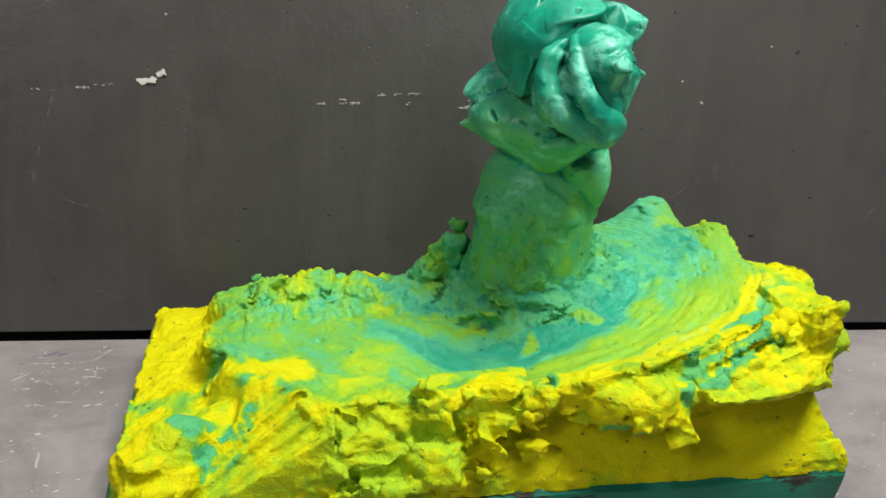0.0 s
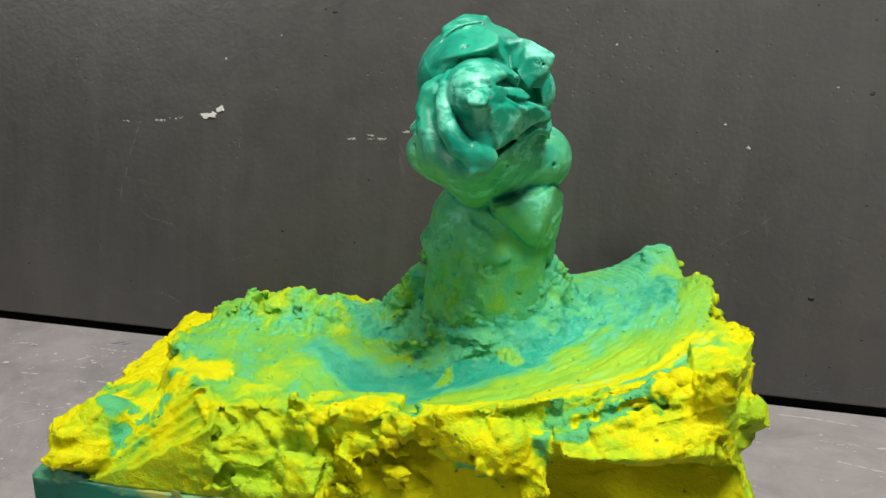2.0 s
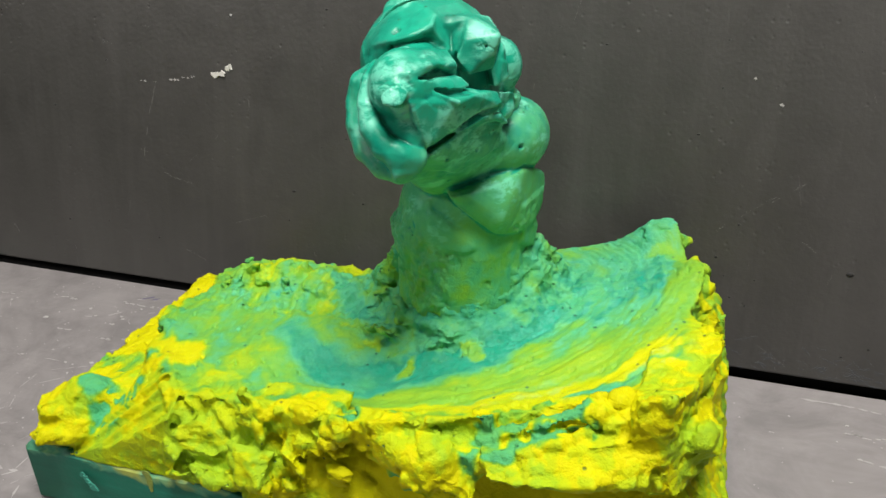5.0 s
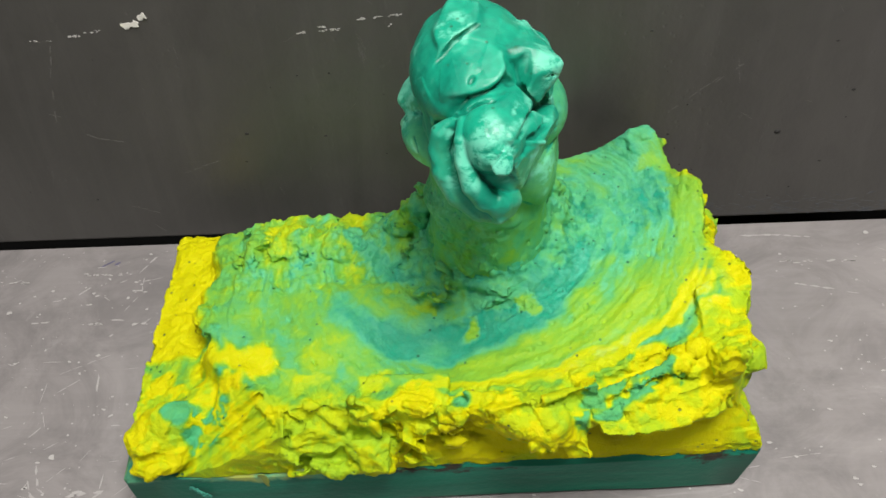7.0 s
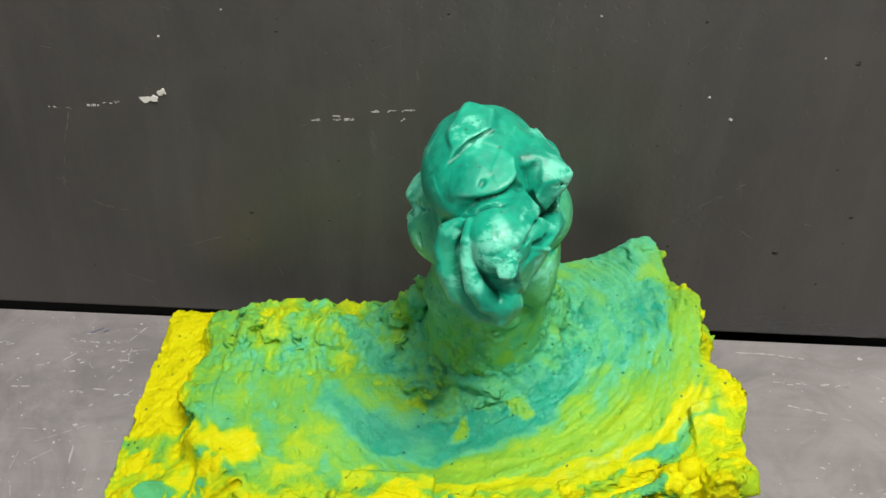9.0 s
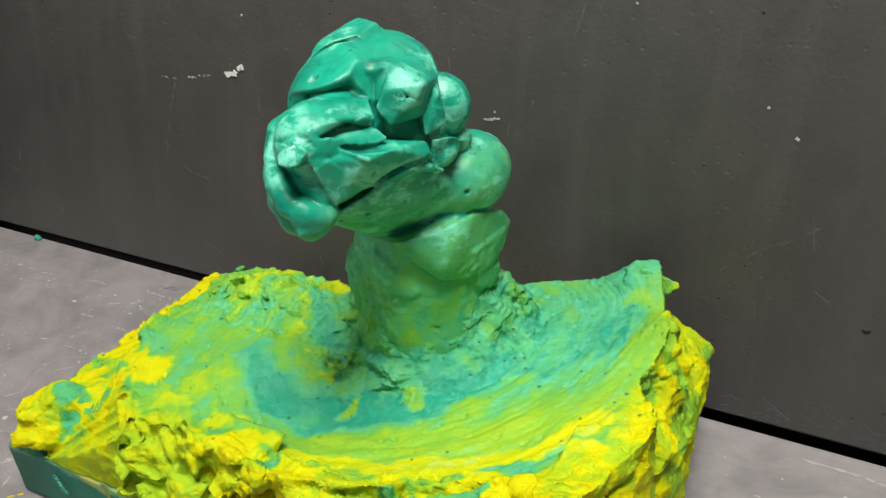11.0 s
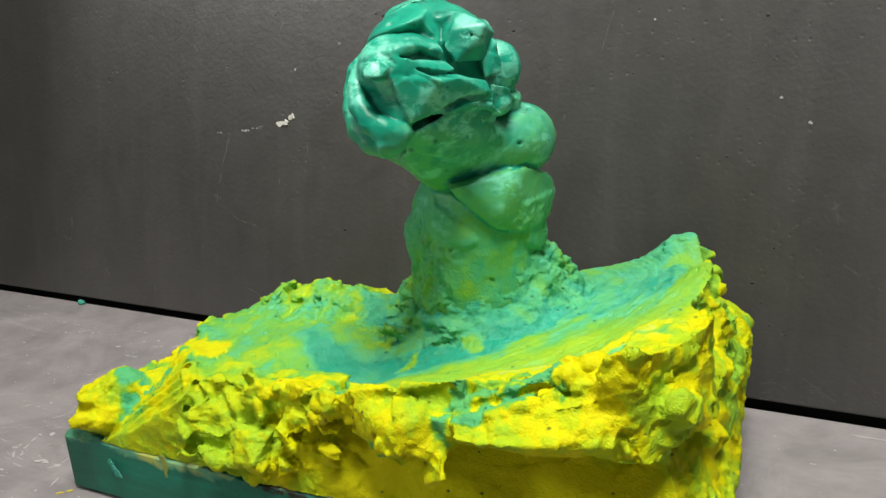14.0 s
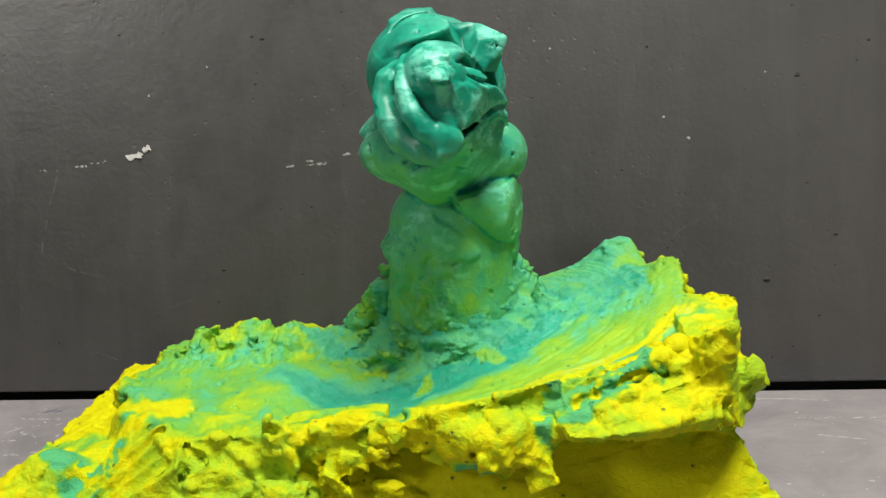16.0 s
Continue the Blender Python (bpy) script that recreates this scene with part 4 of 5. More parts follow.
    # fan slab with its two pressed ridges
    c.hull([(0.2130, -0.0030, 0.0800), (0.2160, -0.0170, 0.0755), (0.2400, -0.0180, 0.0772), (0.2520, -0.0160, 0.0790), (0.2700, -0.0110, 0.0775), (0.2720, -0.0040, 0.0860), (0.2600, -0.0015, 0.0895), (0.2480, -0.0035, 0.0870),
            (0.2300, -0.0060, 0.0815), (0.2180, -0.0100, 0.0715), (0.2400, -0.0110, 0.0715), (0.2680, -0.0040, 0.0700), (0.2720, 0.0100, 0.0800)], 0.0016, k=0.0010)
    c.roll([(0.2125, -0.0035, 0.0800), (0.2230, -0.0025, 0.0835), (0.2350, -0.0003, 0.0880), (0.2465, 0.0020, 0.0930)], [0.0022, 0.0034, 0.0034, 0.0030], k=0.0010)
    c.roll([(0.2160, -0.0100, 0.0775), (0.2270, -0.0080, 0.0805), (0.2400, -0.0045, 0.0850), (0.2490, -0.0015, 0.0880)], [0.0020, 0.0030, 0.0032, 0.0022], k=0.0010)
    c.roll([(0.2170, -0.0072, 0.0818), (0.2300, -0.0045, 0.0858), (0.2420, -0.0012, 0.0898), (0.2500, 0.0010, 0.0915)], [0.0008, 0.0012, 0.0014, 0.0008], k=0.0005, cut=True)
    for u, v, z, r in ((0.2520, 0.0030, 0.0930, 0.0046), (0.2570, 0.0010, 0.0905, 0.0048), (0.2630, 0.0035, 0.0925, 0.0046), (0.2590, 0.0085, 0.0955, 0.0048), (0.2500, 0.0075, 0.0960, 0.0036)):
        c.rock((u, v, z), (r * 1.2, r, r * 0.9), (20, 10, 30), 16, int(u * 9000), 0.0012, loose=0.25)
    c.ball((0.2605, -0.0035, 0.0925), (0.0022, 0.0022, 0.0022), k=0.001, cut=True)
    # scoop inside the ridges
    c.roll([(0.2060, 0.0070, 0.0905), (0.2240, 0.0090, 0.0955), (0.2420, 0.0120, 0.1010), (0.2580, 0.0150, 0.1050)], [0.0055, 0.0075, 0.0080, 0.0060], k=0.0030, cut=True)
    # torn flakes along the front edge
    for i in range(26):
        u = rng.uniform(0.112, 0.212)
        v = float(np.interp(u, [0.11, 0.14, 0.165, 0.18, 0.197, 0.212], [0.008, 0.001, 0.000, -0.005, -0.017, -0.013])) + rng.uniform(-0.001, 0.003)
        z, q = rng.uniform(0.060, 0.074), rng.uniform(0.003, 0.0065)
        c.brick((u, v, z), (q, q * 0.30, q * 0.75), (rng.uniform(-35, 25), rng.uniform(-50, 50), rng.uniform(-30, 30)), q * 0.2, 0.0006)
    for i in range(20):
        u, v = rng.uniform(0.078, 0.128), rng.uniform(-0.002, 0.011)
        q = rng.uniform(0.003, 0.0075)
        c.brick((u, v, 0.0335 + (v + 0.003) * 2.1), (q, q * 0.28, q * 0.8), (rng.uniform(0, 50), rng.uniform(-60, 40), rng.uniform(-40, 20)), q * 0.2, 0.0006)
    # edge at the end: curled ledge, hollow under it, lobes below
    c.hull([(0.2640, 0.0120, 0.0960), (0.2760, 0.0140, 0.0985), (0.2860, 0.0290, 0.0965), (0.2800, 0.0420, 0.0995), (0.2660, 0.0400, 0.0985), (0.2720, 0.0080, 0.0880), (0.2820, 0.0180, 0.0860), (0.2890, 0.0330, 0.0850), (0.2880, 0.0480, 0.0860), (0.2700, 0.0400, 0.0860)], 0.0018, k=0.0014)
    c.roll([(0.2700, 0.0080, 0.0920), (0.2780, 0.0140, 0.0925), (0.2860, 0.0250, 0.0915)], [0.0012, 0.0018, 0.0012], k=0.0008, cut=True)
    c.hull([(0.2700, -0.0060, 0.0840), (0.2780, 0.0020, 0.0880), (0.2860, 0.0180, 0.0860), (0.2900, 0.0420, 0.0820), (0.2720, -0.0080, 0.0750), (0.2820, 0.0050, 0.0730), (0.2920, 0.0250, 0.0700), (0.2930, 0.0450, 0.0690), (0.2700, 0.0300, 0.0720), (0.2650, 0.0000, 0.0720)], 0.0022, k=0.0014)
    c.rock((0.2830, 0.0130, 0.0830), (0.0075, 0.0120, 0.0090), (0, 8, 25), 14, 71, 0.0016, loose=0.25)
    c.ball((0.2800, 0.0560, 0.0880), (0.0110, 0.0085, 0.0050), (0, 12, 0), k=0.002, cut=True)
    c.rock((0.2860, 0.0700, 0.0720), (0.0100, 0.0130, 0.0100), (10, 4, 6), 12, 15, 0.0010, loose=0.25)
    c.rock((0.2850, 0.0900, 0.0800), (0.0095, 0.0130, 0.0110), (-6, 14, -10), 12, 16, 0.0010, loose=0.25)
    c.hull([(0.2780, 0.1080, 0.0800), (0.2935, 0.1215, 0.0730), (0.2900, 0.1300, 0.0680), (0.2880, 0.1100, 0.0640), (0.2750, 0.1250, 0.0800), (0.2750, 0.1200, 0.0680)], 0.0008, k=0.0008)
    c.ball((0.2900, 0.0200, 0.0480), (0.0060, 0.0080, 0.0090), (0, 0, 20), k=0.003, cut=True)
    c.rock((0.2880, 0.0520, 0.0520), (0.0085, 0.0110, 0.0060), (0, 20, 0), 12, 26, 0.0010, loose=0.3)
    # back peak with its little beak
    c.rock((0.2640, 0.1450, 0.0965), (0.0085, 0.0075, 0.0062), (0, -20, 20), 14, 88, 0.004, loose=0.25)
    c.hull([(0.2650, 0.1400, 0.1030), (0.2710, 0.1420, 0.1015), (0.2790, 0.1470, 0.0960), (0.2785, 0.1450, 0.0925), (0.2640, 0.1500, 0.0980), (0.2700, 0.1420, 0.0880)], 0.0008, k=0.0020)
    c.rock((0.2810, 0.1040, 0.0945), (0.0075, 0.0120, 0.0070), (0, -20, -8), 14, 41, 0.0014, loose=0.2)
    # ridge at the back with its ragged crest, the rolls beside the column
    for u, v, z, r in ((0.056, 0.108, 0.0650, 0.0095), (0.068, 0.113, 0.0675, 0.0100), (0.081, 0.117, 0.0695, 0.0100), (0.094, 0.119, 0.0640, 0.0085)):
        c.rock((u, v, z), (r * 1.15, r, r * 0.80), (rng.uniform(-15, 15), rng.uniform(-15, 15), rng.uniform(-30, 30)), 16, rng.randrange(999), 0.0018, loose=0.25)
    c.roll([(0.0400, 0.1180, 0.0630), (0.0530, 0.0990, 0.0630), (0.0680, 0.0870, 0.0640), (0.0850, 0.0800, 0.0635)], [0.0008, 0.0018, 0.0020, 0.0008], k=0.0012, cut=True)
    for u, v, z, r in ((0.1490, 0.1160, 0.1010, 0.0040), (0.1475, 0.1150, 0.0905, 0.0078), (0.1420, 0.1180, 0.0825, 0.0092), (0.1355, 0.1190, 0.0745, 0.0090)):
        c.rock((u, v, z), (r * 1.1, r, r * 0.9), (0, -25, 20), 16, int(z * 9000), 0.0026, loose=0.25)
    c.rock((0.010, 0.138, 0.0405), (0.012, 0.014, 0.0070), (0, 0, 0), 18, 9, 0.002)
    for i in range(34):
        u = rng.uniform(0.050, 0.128)
        chunk(u, rng.uniform(0.102, 0.126), 0.0710 - 0.14 * max(0, u - 0.085) + rng.uniform(-0.003, 0.002), rng.choice((0.002, 0.003, 0.0045)), 0.6, 0.0014)
    for a, top in ((-20, 0.094), (5, 0.102), (30, 0.107), (55, 0.104)):
        q, w = math.cos(radians(a)), math.sin(radians(a))
        c.roll([(COL[0] + r * q, COL[1] - 0.004 + r * w, top - 0.85 * (r - 0.022)) for r in (0.022, 0.032, 0.042, 0.050)], [0.006, 0.007, 0.006, 0.004], k=0.004)
    for i in range(44):
        a = radians(rng.uniform(-40, 65))
        r = rng.uniform(0.028, 0.044)
        top = float(np.interp(math.degrees(a), [-40, -20, 5, 30, 65], [0.092, 0.099, 0.107, 0.112, 0.108]))
        chunk(COL[0] + r * math.cos(a), COL[1] - 0.004 + r * math.sin(a), top - 0.85 * (r - 0.022), rng.uniform(0.0012, 0.0030), k=0.0012)
    # crusty plaster round the foot of the column, with the small cave
    for i in range(30):
        a = radians(rng.uniform(120, 310))
        r = rng.uniform(0.032, 0.050)
        u, v = COL[0] + r * math.cos(a), COL[1] + r * math.sin(a)
        chunk(u, v, float(dish_height(np.float64(u), np.float64(v))) - 0.0015, rng.uniform(0.0030, 0.0065), 0.35, 0.0020)
    c.ball((0.1460, 0.0640, 0.0730), (0.0060, 0.0050, 0.0038), (0, -20, 30), k=0.0010, cut=True)
    for i in range(22):
        v = rng.uniform(0.006, 0.14)
        chunk(float(np.interp(v, [0, 0.035, 0.06, 0.1, 0.15], [0.276, 0.286, 0.288, 0.286, 0.280])) + rng.uniform(-0.003, 0.002), v, rng.uniform(0.050, 0.078), rng.choice((0.0016, 0.0024, 0.0036)), k=0.0018)
    verts, quads = c.skin()
    nrm = normals_of(verts, quads)
    u, v, z = verts.T
    d = np.sqrt((u - COL[0]) ** 2 + (v - COL[1]) ** 2)
    flat = sstep(0.50, 0.85, nrm[:, 2])
    rim_v = np.interp(u, [0.0, 0.07, 0.11, 0.125, 0.16, 0.20, 0.26, 0.28], [0.060, 0.024, 0.018, 0.016, 0.012, 0.006, 0.018, 0.030])
    inner = flat * sstep(0.0, 0.008, v - rim_v) * sstep(0.285, 0.274, u) * sstep(0.035, 0.05, u)
    ang = np.arctan2(v - COL[1], u - COL[0])
    # brushed furrows, crusty layers near the foot, nicks
    d2 = d + 0.004 * fbm(verts, 0.018, 2, 22)
    stroke = vnoise(np.stack([d2 / 0.0013, ang * 1.8, z * 0], 1), 1.0, 3) * (0.5 + 0.5 * sstep(0.19, 0.23, u)) + 1.2 * vnoise(np.stack([d2 / 0.004, ang * 2.2, z * 0], 1), 1.0, 8)
    pasted = np.clip(sstep(0.062, 0.045, d) + sstep(0.076, 0.090, v) * sstep(0.15, 0.12, u) * sstep(0.035, 0.05, u), 0, 1)
    leaf = fbm(np.stack([d * 2.0, ang * 0.03, z], 1) + 0.003 * np.stack([fbm(verts, 0.010, 2, 141), fbm(verts, 0.010, 2, 143), 0 * z], 1), 0.014, 3, 14)
    layers = np.floor(leaf * 5 + 0.3 * fbm(verts, 0.004, 2, 15)) / 5
    scab = np.floor(fbm(warped(verts, 0.003, 0.008), 0.0065, 3, 44) * 4) / 4
    brushed = sstep(-0.15, 0.25, fbm(verts, 0.020, 2, 21))
    move = np.maximum(inner, 0.75 * pasted * sstep(0.2, 0.5, nrm[:, 2])) * (0.00045 * brushed * stroke + (0.0010 + 0.0030 * pasted) * layers + pasted * (0.0020 * fbm(verts, 0.008, 3, 17) + 0.0022 * scab) + 0.0010 * fbm(verts, 0.016, 3, 18))
    nick = sstep(0.22, 0.10, worley(np.stack([d * 1.6, ang * 0.05, z], 1), 0.0060, 27)[0]) * sstep(0.0, 0.20, fbm(verts, 0.018, 2, 28))
    move = move - 0.0020 * nick * inner
    rough = np.clip(1 - inner, 0, 1)
    calm = sstep(0.135, 0.16, u) * sstep(0.064, 0.056, z) * sstep(0.29, 0.275, u)
    slope_face = sstep(0.080, 0.066, u) * rough * sstep(0.020, 0.032, u) * sstep(0.055, 0.045, v)
    rr = rough * (1 - 0.7 * calm) * (1 - 0.8 * slope_face)
    patch = sstep(-0.10, 0.25, fbm(verts, 0.022, 2, 19))
    lay = verts * (1, 1, 1.4)
    move = move + rr * (0.0014 * shards(lay, 0.0130, 2) + patch * (0.0007 * shards(lay, 0.0060, 6) + 0.0003 * shards(lay, 0.0030, 9)) + 0.0013 * fbm(verts, 0.010, 3, 1) + 0.0006 * fbm(verts, 0.0035, 3, 25))
    crumb = worley(warped(verts, 0.0016, 0.006), 0.0046, 91)[0] ** 2
    tiny = worley(warped(verts, 0.0010, 0.004), 0.0024, 93)[0] ** 2
    near_foot = sstep(0.056, 0.040, d) * sstep(-0.15, 0.25, fbm(verts, 0.014, 2, 95))
    where = np.clip(rr * sstep(0.05, 0.30, fbm(verts, 0.017, 2, 97)) + 0.6 * near_foot, 0, 1.0)
    move = move - where * (0.0011 * crumb + 0.0004 * tiny)
    # brush lines on the cut slope
    comb = vnoise(np.stack([(v * 0.9 - u * 0.25) / 0.0016, (u * 0.9 + v * 0.25) / 0.03, z * 0], 1), 1.0, 5)
    move = move + slope_face * 0.0004 * comb + 0.0002 * fbm(verts, 0.0030, 2, 9) + 0.0008 * fbm(verts, 0.022, 2, 12)
    verts = verts + nrm * np.clip(move - 0.0004 * rough, -0.0040, 0.0014)[:, None]
    verts[:, 2] = np.maximum(verts[:, 2], 0.0305 + LEAN_U * u + LEAN_V * v)
    me = mesh_of("mound", verts, quads)
    up = raised(verts, quads, normals_of(verts, quads))
    # paint: a teal crescent round the foot of the column, green dish, lime beyond it, yellow edges
    warp = verts + 0.0045 * np.stack([fbm(verts, 0.010, 3, 81), fbm(verts, 0.010, 3, 83), fbm(verts, 0.010, 3, 85)], 1)
    wu, wv = warp[:, 0], warp[:, 1]
    wd = np.sqrt((wu - COL[0]) ** 2 + (wv - COL[1]) ** 2)
    wa = np.arctan2(wv - COL[1], wu - COL[0])
    n1 = fbm(np.stack([wd / 0.0030, wa * 3, z * 0], 1), 1.0, 3, 33)
    n2 = fbm(np.stack([wd / 0.0090, wa * 2.2, z * 0], 1), 1.0, 3, 35)
    grain = 0.0022 * n1 + 0.0045 * n2
    p = 0.50 + 0.13 * n2 + 0.09 * n1 + 0.15 * fbm(warp, 0.018, 3, 31) + 0.15 * fbm(warp, 0.007, 3, 36)
    p = p + 0.13 * sstep(0.195, 0.220, wu) * sstep(0.050, 0.080, wv)                         # aqua towards the peak
    p = p + (0.43 + 0.06 * n1 + 0.08 * n2 - p) * 0.9 * sstep(0.020, 0.007, line_gap(wu, wv, [(0.290, 0.150), (0.285, 0.100), (0.274, 0.072), (0.262, 0.044), (0.236, 0.024), (0.205, 0.017), (0.165, 0.018)]) + 2 * grain)
    p = p + (0.39 + 0.08 * n2 - p) * 0.7 * sstep(0.018, 0.006, line_gap(wu, wv, [(0.252, 0.052), (0.236, 0.036), (0.213, 0.027), (0.182, 0.024), (0.150, 0.026)]) + grain)
    crescent = [(0.104, 0.066), (0.116, 0.054), (0.134, 0.0465), (0.158, 0.0425), (0.184, 0.045), (0.204, 0.054), (0.219, 0.070), (0.227, 0.084)]
    teal = sstep(0.0135, 0.0060, line_gap(wu, wv, crescent) + 1.0 * grain + 0.004 * sstep(0.125, 0.105, wu) + 0.003 * sstep(0.205, 0.225, wu)) * (0.80 + 0.20 * sstep(0.105, 0.130, wu))
    p = p + (0.775 + 0.03 * n1 - p) * np.clip(teal, 0, 1) * sstep(0.245, 0.225, wu + 1.5 * grain)
    p = p + (0.67 + 0.06 * n1 - p) * 0.85 * sstep(0.022, 0.011, line_gap(wu, wv, [(0.202, 0.072), (0.222, 0.094), (0.238, 0.122), (0.254, 0.142)]) + grain)
    p = p + 0.05 * n1 * sstep(0.195, 0.215, wu) * sstep(0.035, 0.045, wd)
    # a yellow line pressed along the scoop
    p = p + (0.17 + 0.10 * n1 - p) * sstep(0.0060, 0.0030, line_gap(wu, wv, [(0.150, 0.016), (0.205, 0.013), (0.230, 0.017), (0.255, 0.028), (0.272, 0.046)]) + grain)
    p = p + (0.575 + 0.12 * n2 - p) * sstep(0.046, 0.038, wd + grain)
    for a, b, r, q, s in ((0.168, 0.048, 0.0052, 0.36, 0.9), (0.193, 0.055, 0.0070, 0.40, 0.9), (0.147, 0.066, 0.0050, 0.28, 0.8), (0.133, 0.080, 0.0080, 0.40, 0.8), (0.111, 0.092, 0.0065, 0.36, 0.8), (0.127, 0.078, 0.006, 0.34, 0.7),
                          (0.080, 0.124, 0.0120, 0.36, 0.8), (0.098, 0.036, 0.007, 0.34, 0.7), (0.122, 0.024, 0.009, 0.22, 0.8), (0.082, 0.030, 0.007, 0.30, 0.6), (0.050, 0.110, 0.010, 0.40, 0.6), (0.265, 0.128, 0.007, 0.42, 0.7)):
        p = p + (q - p) * s * sstep(r, r * 0.6, np.sqrt((wu - a) ** 2 + (wv - b) ** 2) + grain)
    p = p + pasted * (0.06 + 0.16 * fbm(warp, 0.010, 3, 63) + 0.10 * fbm(verts, 0.004, 3, 64)) - 0.14 * pasted * sstep(0.0002, 0.0009, up)
    p = p - 0.12 * sstep(0.096, 0.108, wv) * sstep(0.125, 0.105, wu)
    p = p + (0.74 - p) * 0.8 * sstep(0.0055, 0.0035, line_gap(wu, wv, [(0.108, 0.118), (0.119, 0.102), (0.137, 0.082)]) + grain)
    p = p + (0.72 - p) * 0.6 * sstep(0.0045, 0.0025, line_gap(wu, wv, [(0.170, 0.062), (0.184, 0.058), (0.200, 0.064)]) + grain)
    p = p + (0.58 - p) * 0.7 * sstep(0.060, 0.045, wu) * sstep(0.065, 0.075, wv) * sstep(0.0, 0.2, fbm(warp, 0.012, 3, 34))
    # yellow strip and edges
    strip = sstep(0.034, 0.027, wu) * sstep(0.06, 0.065, wv)
    p = p + (0.06 - p) * strip
    yellow = np.clip(1 - sstep(-0.002, 0.003, v - rim_v - 0.4 * grain - 0.014 * fbm(warp, 0.014, 2, 37)) * sstep(0.286, 0.276, wu), 0, 1) * sstep(0.025, 0.0, wv - 0.060 - 3 * sstep(0.27, 0.28, wu))
    tint = 0.06 + 0.16 * sstep(0.0, 0.22, fbm(warp, 0.011, 3, 57)) + 0.16 * sstep(0.05, 0.25, fbm(warp, 0.026, 3, 59)) + 0.16 * sstep(0.070, 0.085, u) * sstep(0.130, 0.110, u) + 0.10 * sstep(0.1, 0.3, fbm(verts, 0.005, 3, 60)) + 0.20 * sstep(0.32, 0.42, fbm(warp, 0.016, 3, 62))
    p = p + (np.minimum(tint, 0.32) - p) * yellow
    p = p + (0.06 - p) * calm
    p = p + (0.05 - p) * 0.9 * sstep(0.012, 0.006, line_gap(wu, wv, [(0.036, 0.052), (0.052, 0.044), (0.066, 0.038)]) + grain)
    # green rubbed over the end, teal smears on the corner and along the ridges
    p = p + (0.44 - p) * 0.8 * sstep(0.270, 0.284, u) * sstep(0.05, 0.07, v) * sstep(0.0, 0.14, fbm(warp, 0.014, 3, 58))
    smear = sstep(-0.10, 0.15, fbm(warp, 0.009, 3, 45))
    p = p + (0.66 - p) * smear * sstep(0.0085, 0.0045, line_gap(wu, wv, [(0.033, 0.021), (0.036, 0.010), (0.046, 0.022)]))
    p = p + (0.64 - p) * sstep(0.0080, 0.0055, np.sqrt((wu - 0.0275) ** 2 + (wv - 0.0225) ** 2)) * sstep(0.052, 0.056, z)
    p = p + (0.60 - p) * sstep(0.0048, 0.0026, line_gap(wu, wv, [(0.214, -0.0040), (0.230, -0.0015), (0.246, 0.0015)])) * sstep(0.077, 0.079, z) * sstep(-0.3, 0.0, fbm(verts, 0.008, 2, 43))
    p = p + (0.62 - p) * sstep(0.0040, 0.0020, line_gap(wu, wv, [(0.215, -0.011), (0.232, -0.006), (0.249, -0.001)])) * sstep(0.077, 0.079, z) * sstep(-0.1, 0.1, fbm(verts, 0.008, 2, 44))
    p = p + (0.62 - p) * sstep(0.0050, 0.0025, np.sqrt((u - 0.2095) ** 2 + (v + 0.008) ** 2)) * sstep(-0.1, 0.1, fbm(warp, 0.007, 2, 42))
    p = p + (0.62 - p) * sstep(0.0055, 0.0030, np.sqrt((u - 0.160) ** 2 + (v - 0.005) ** 2)) * sstep(0.066, 0.070, z)
    p = p + (0.68 - p) * 0.9 * sstep(0.066, 0.063, z) * sstep(0.176, 0.182, u) * sstep(0.196, 0.190, u) * sstep(0.002, -0.004, v)
    chalk = 0.12 * inner * sstep(0.40, 0.7, p) + 0.08 * sstep(0.0003, 0.0009, up) * rough
    put_attribute(me, "paint", np.clip(p, 0.02, 0.79))
    put_attribute(me, "gloss", 0.15 + 0.35 * inner)
    put_attribute(me, "worn", np.clip(chalk + 0.18 * inner * sstep(0.0, 0.35, n1) * sstep(0.19, 0.22, u), 0, 1))
    me.materials.append(PAINT)
    ob = new("mound", me)
    ob.parent = sculpture
    ob["label"] = "rough plaster dish brushed yellow, lime and teal"
    return ob


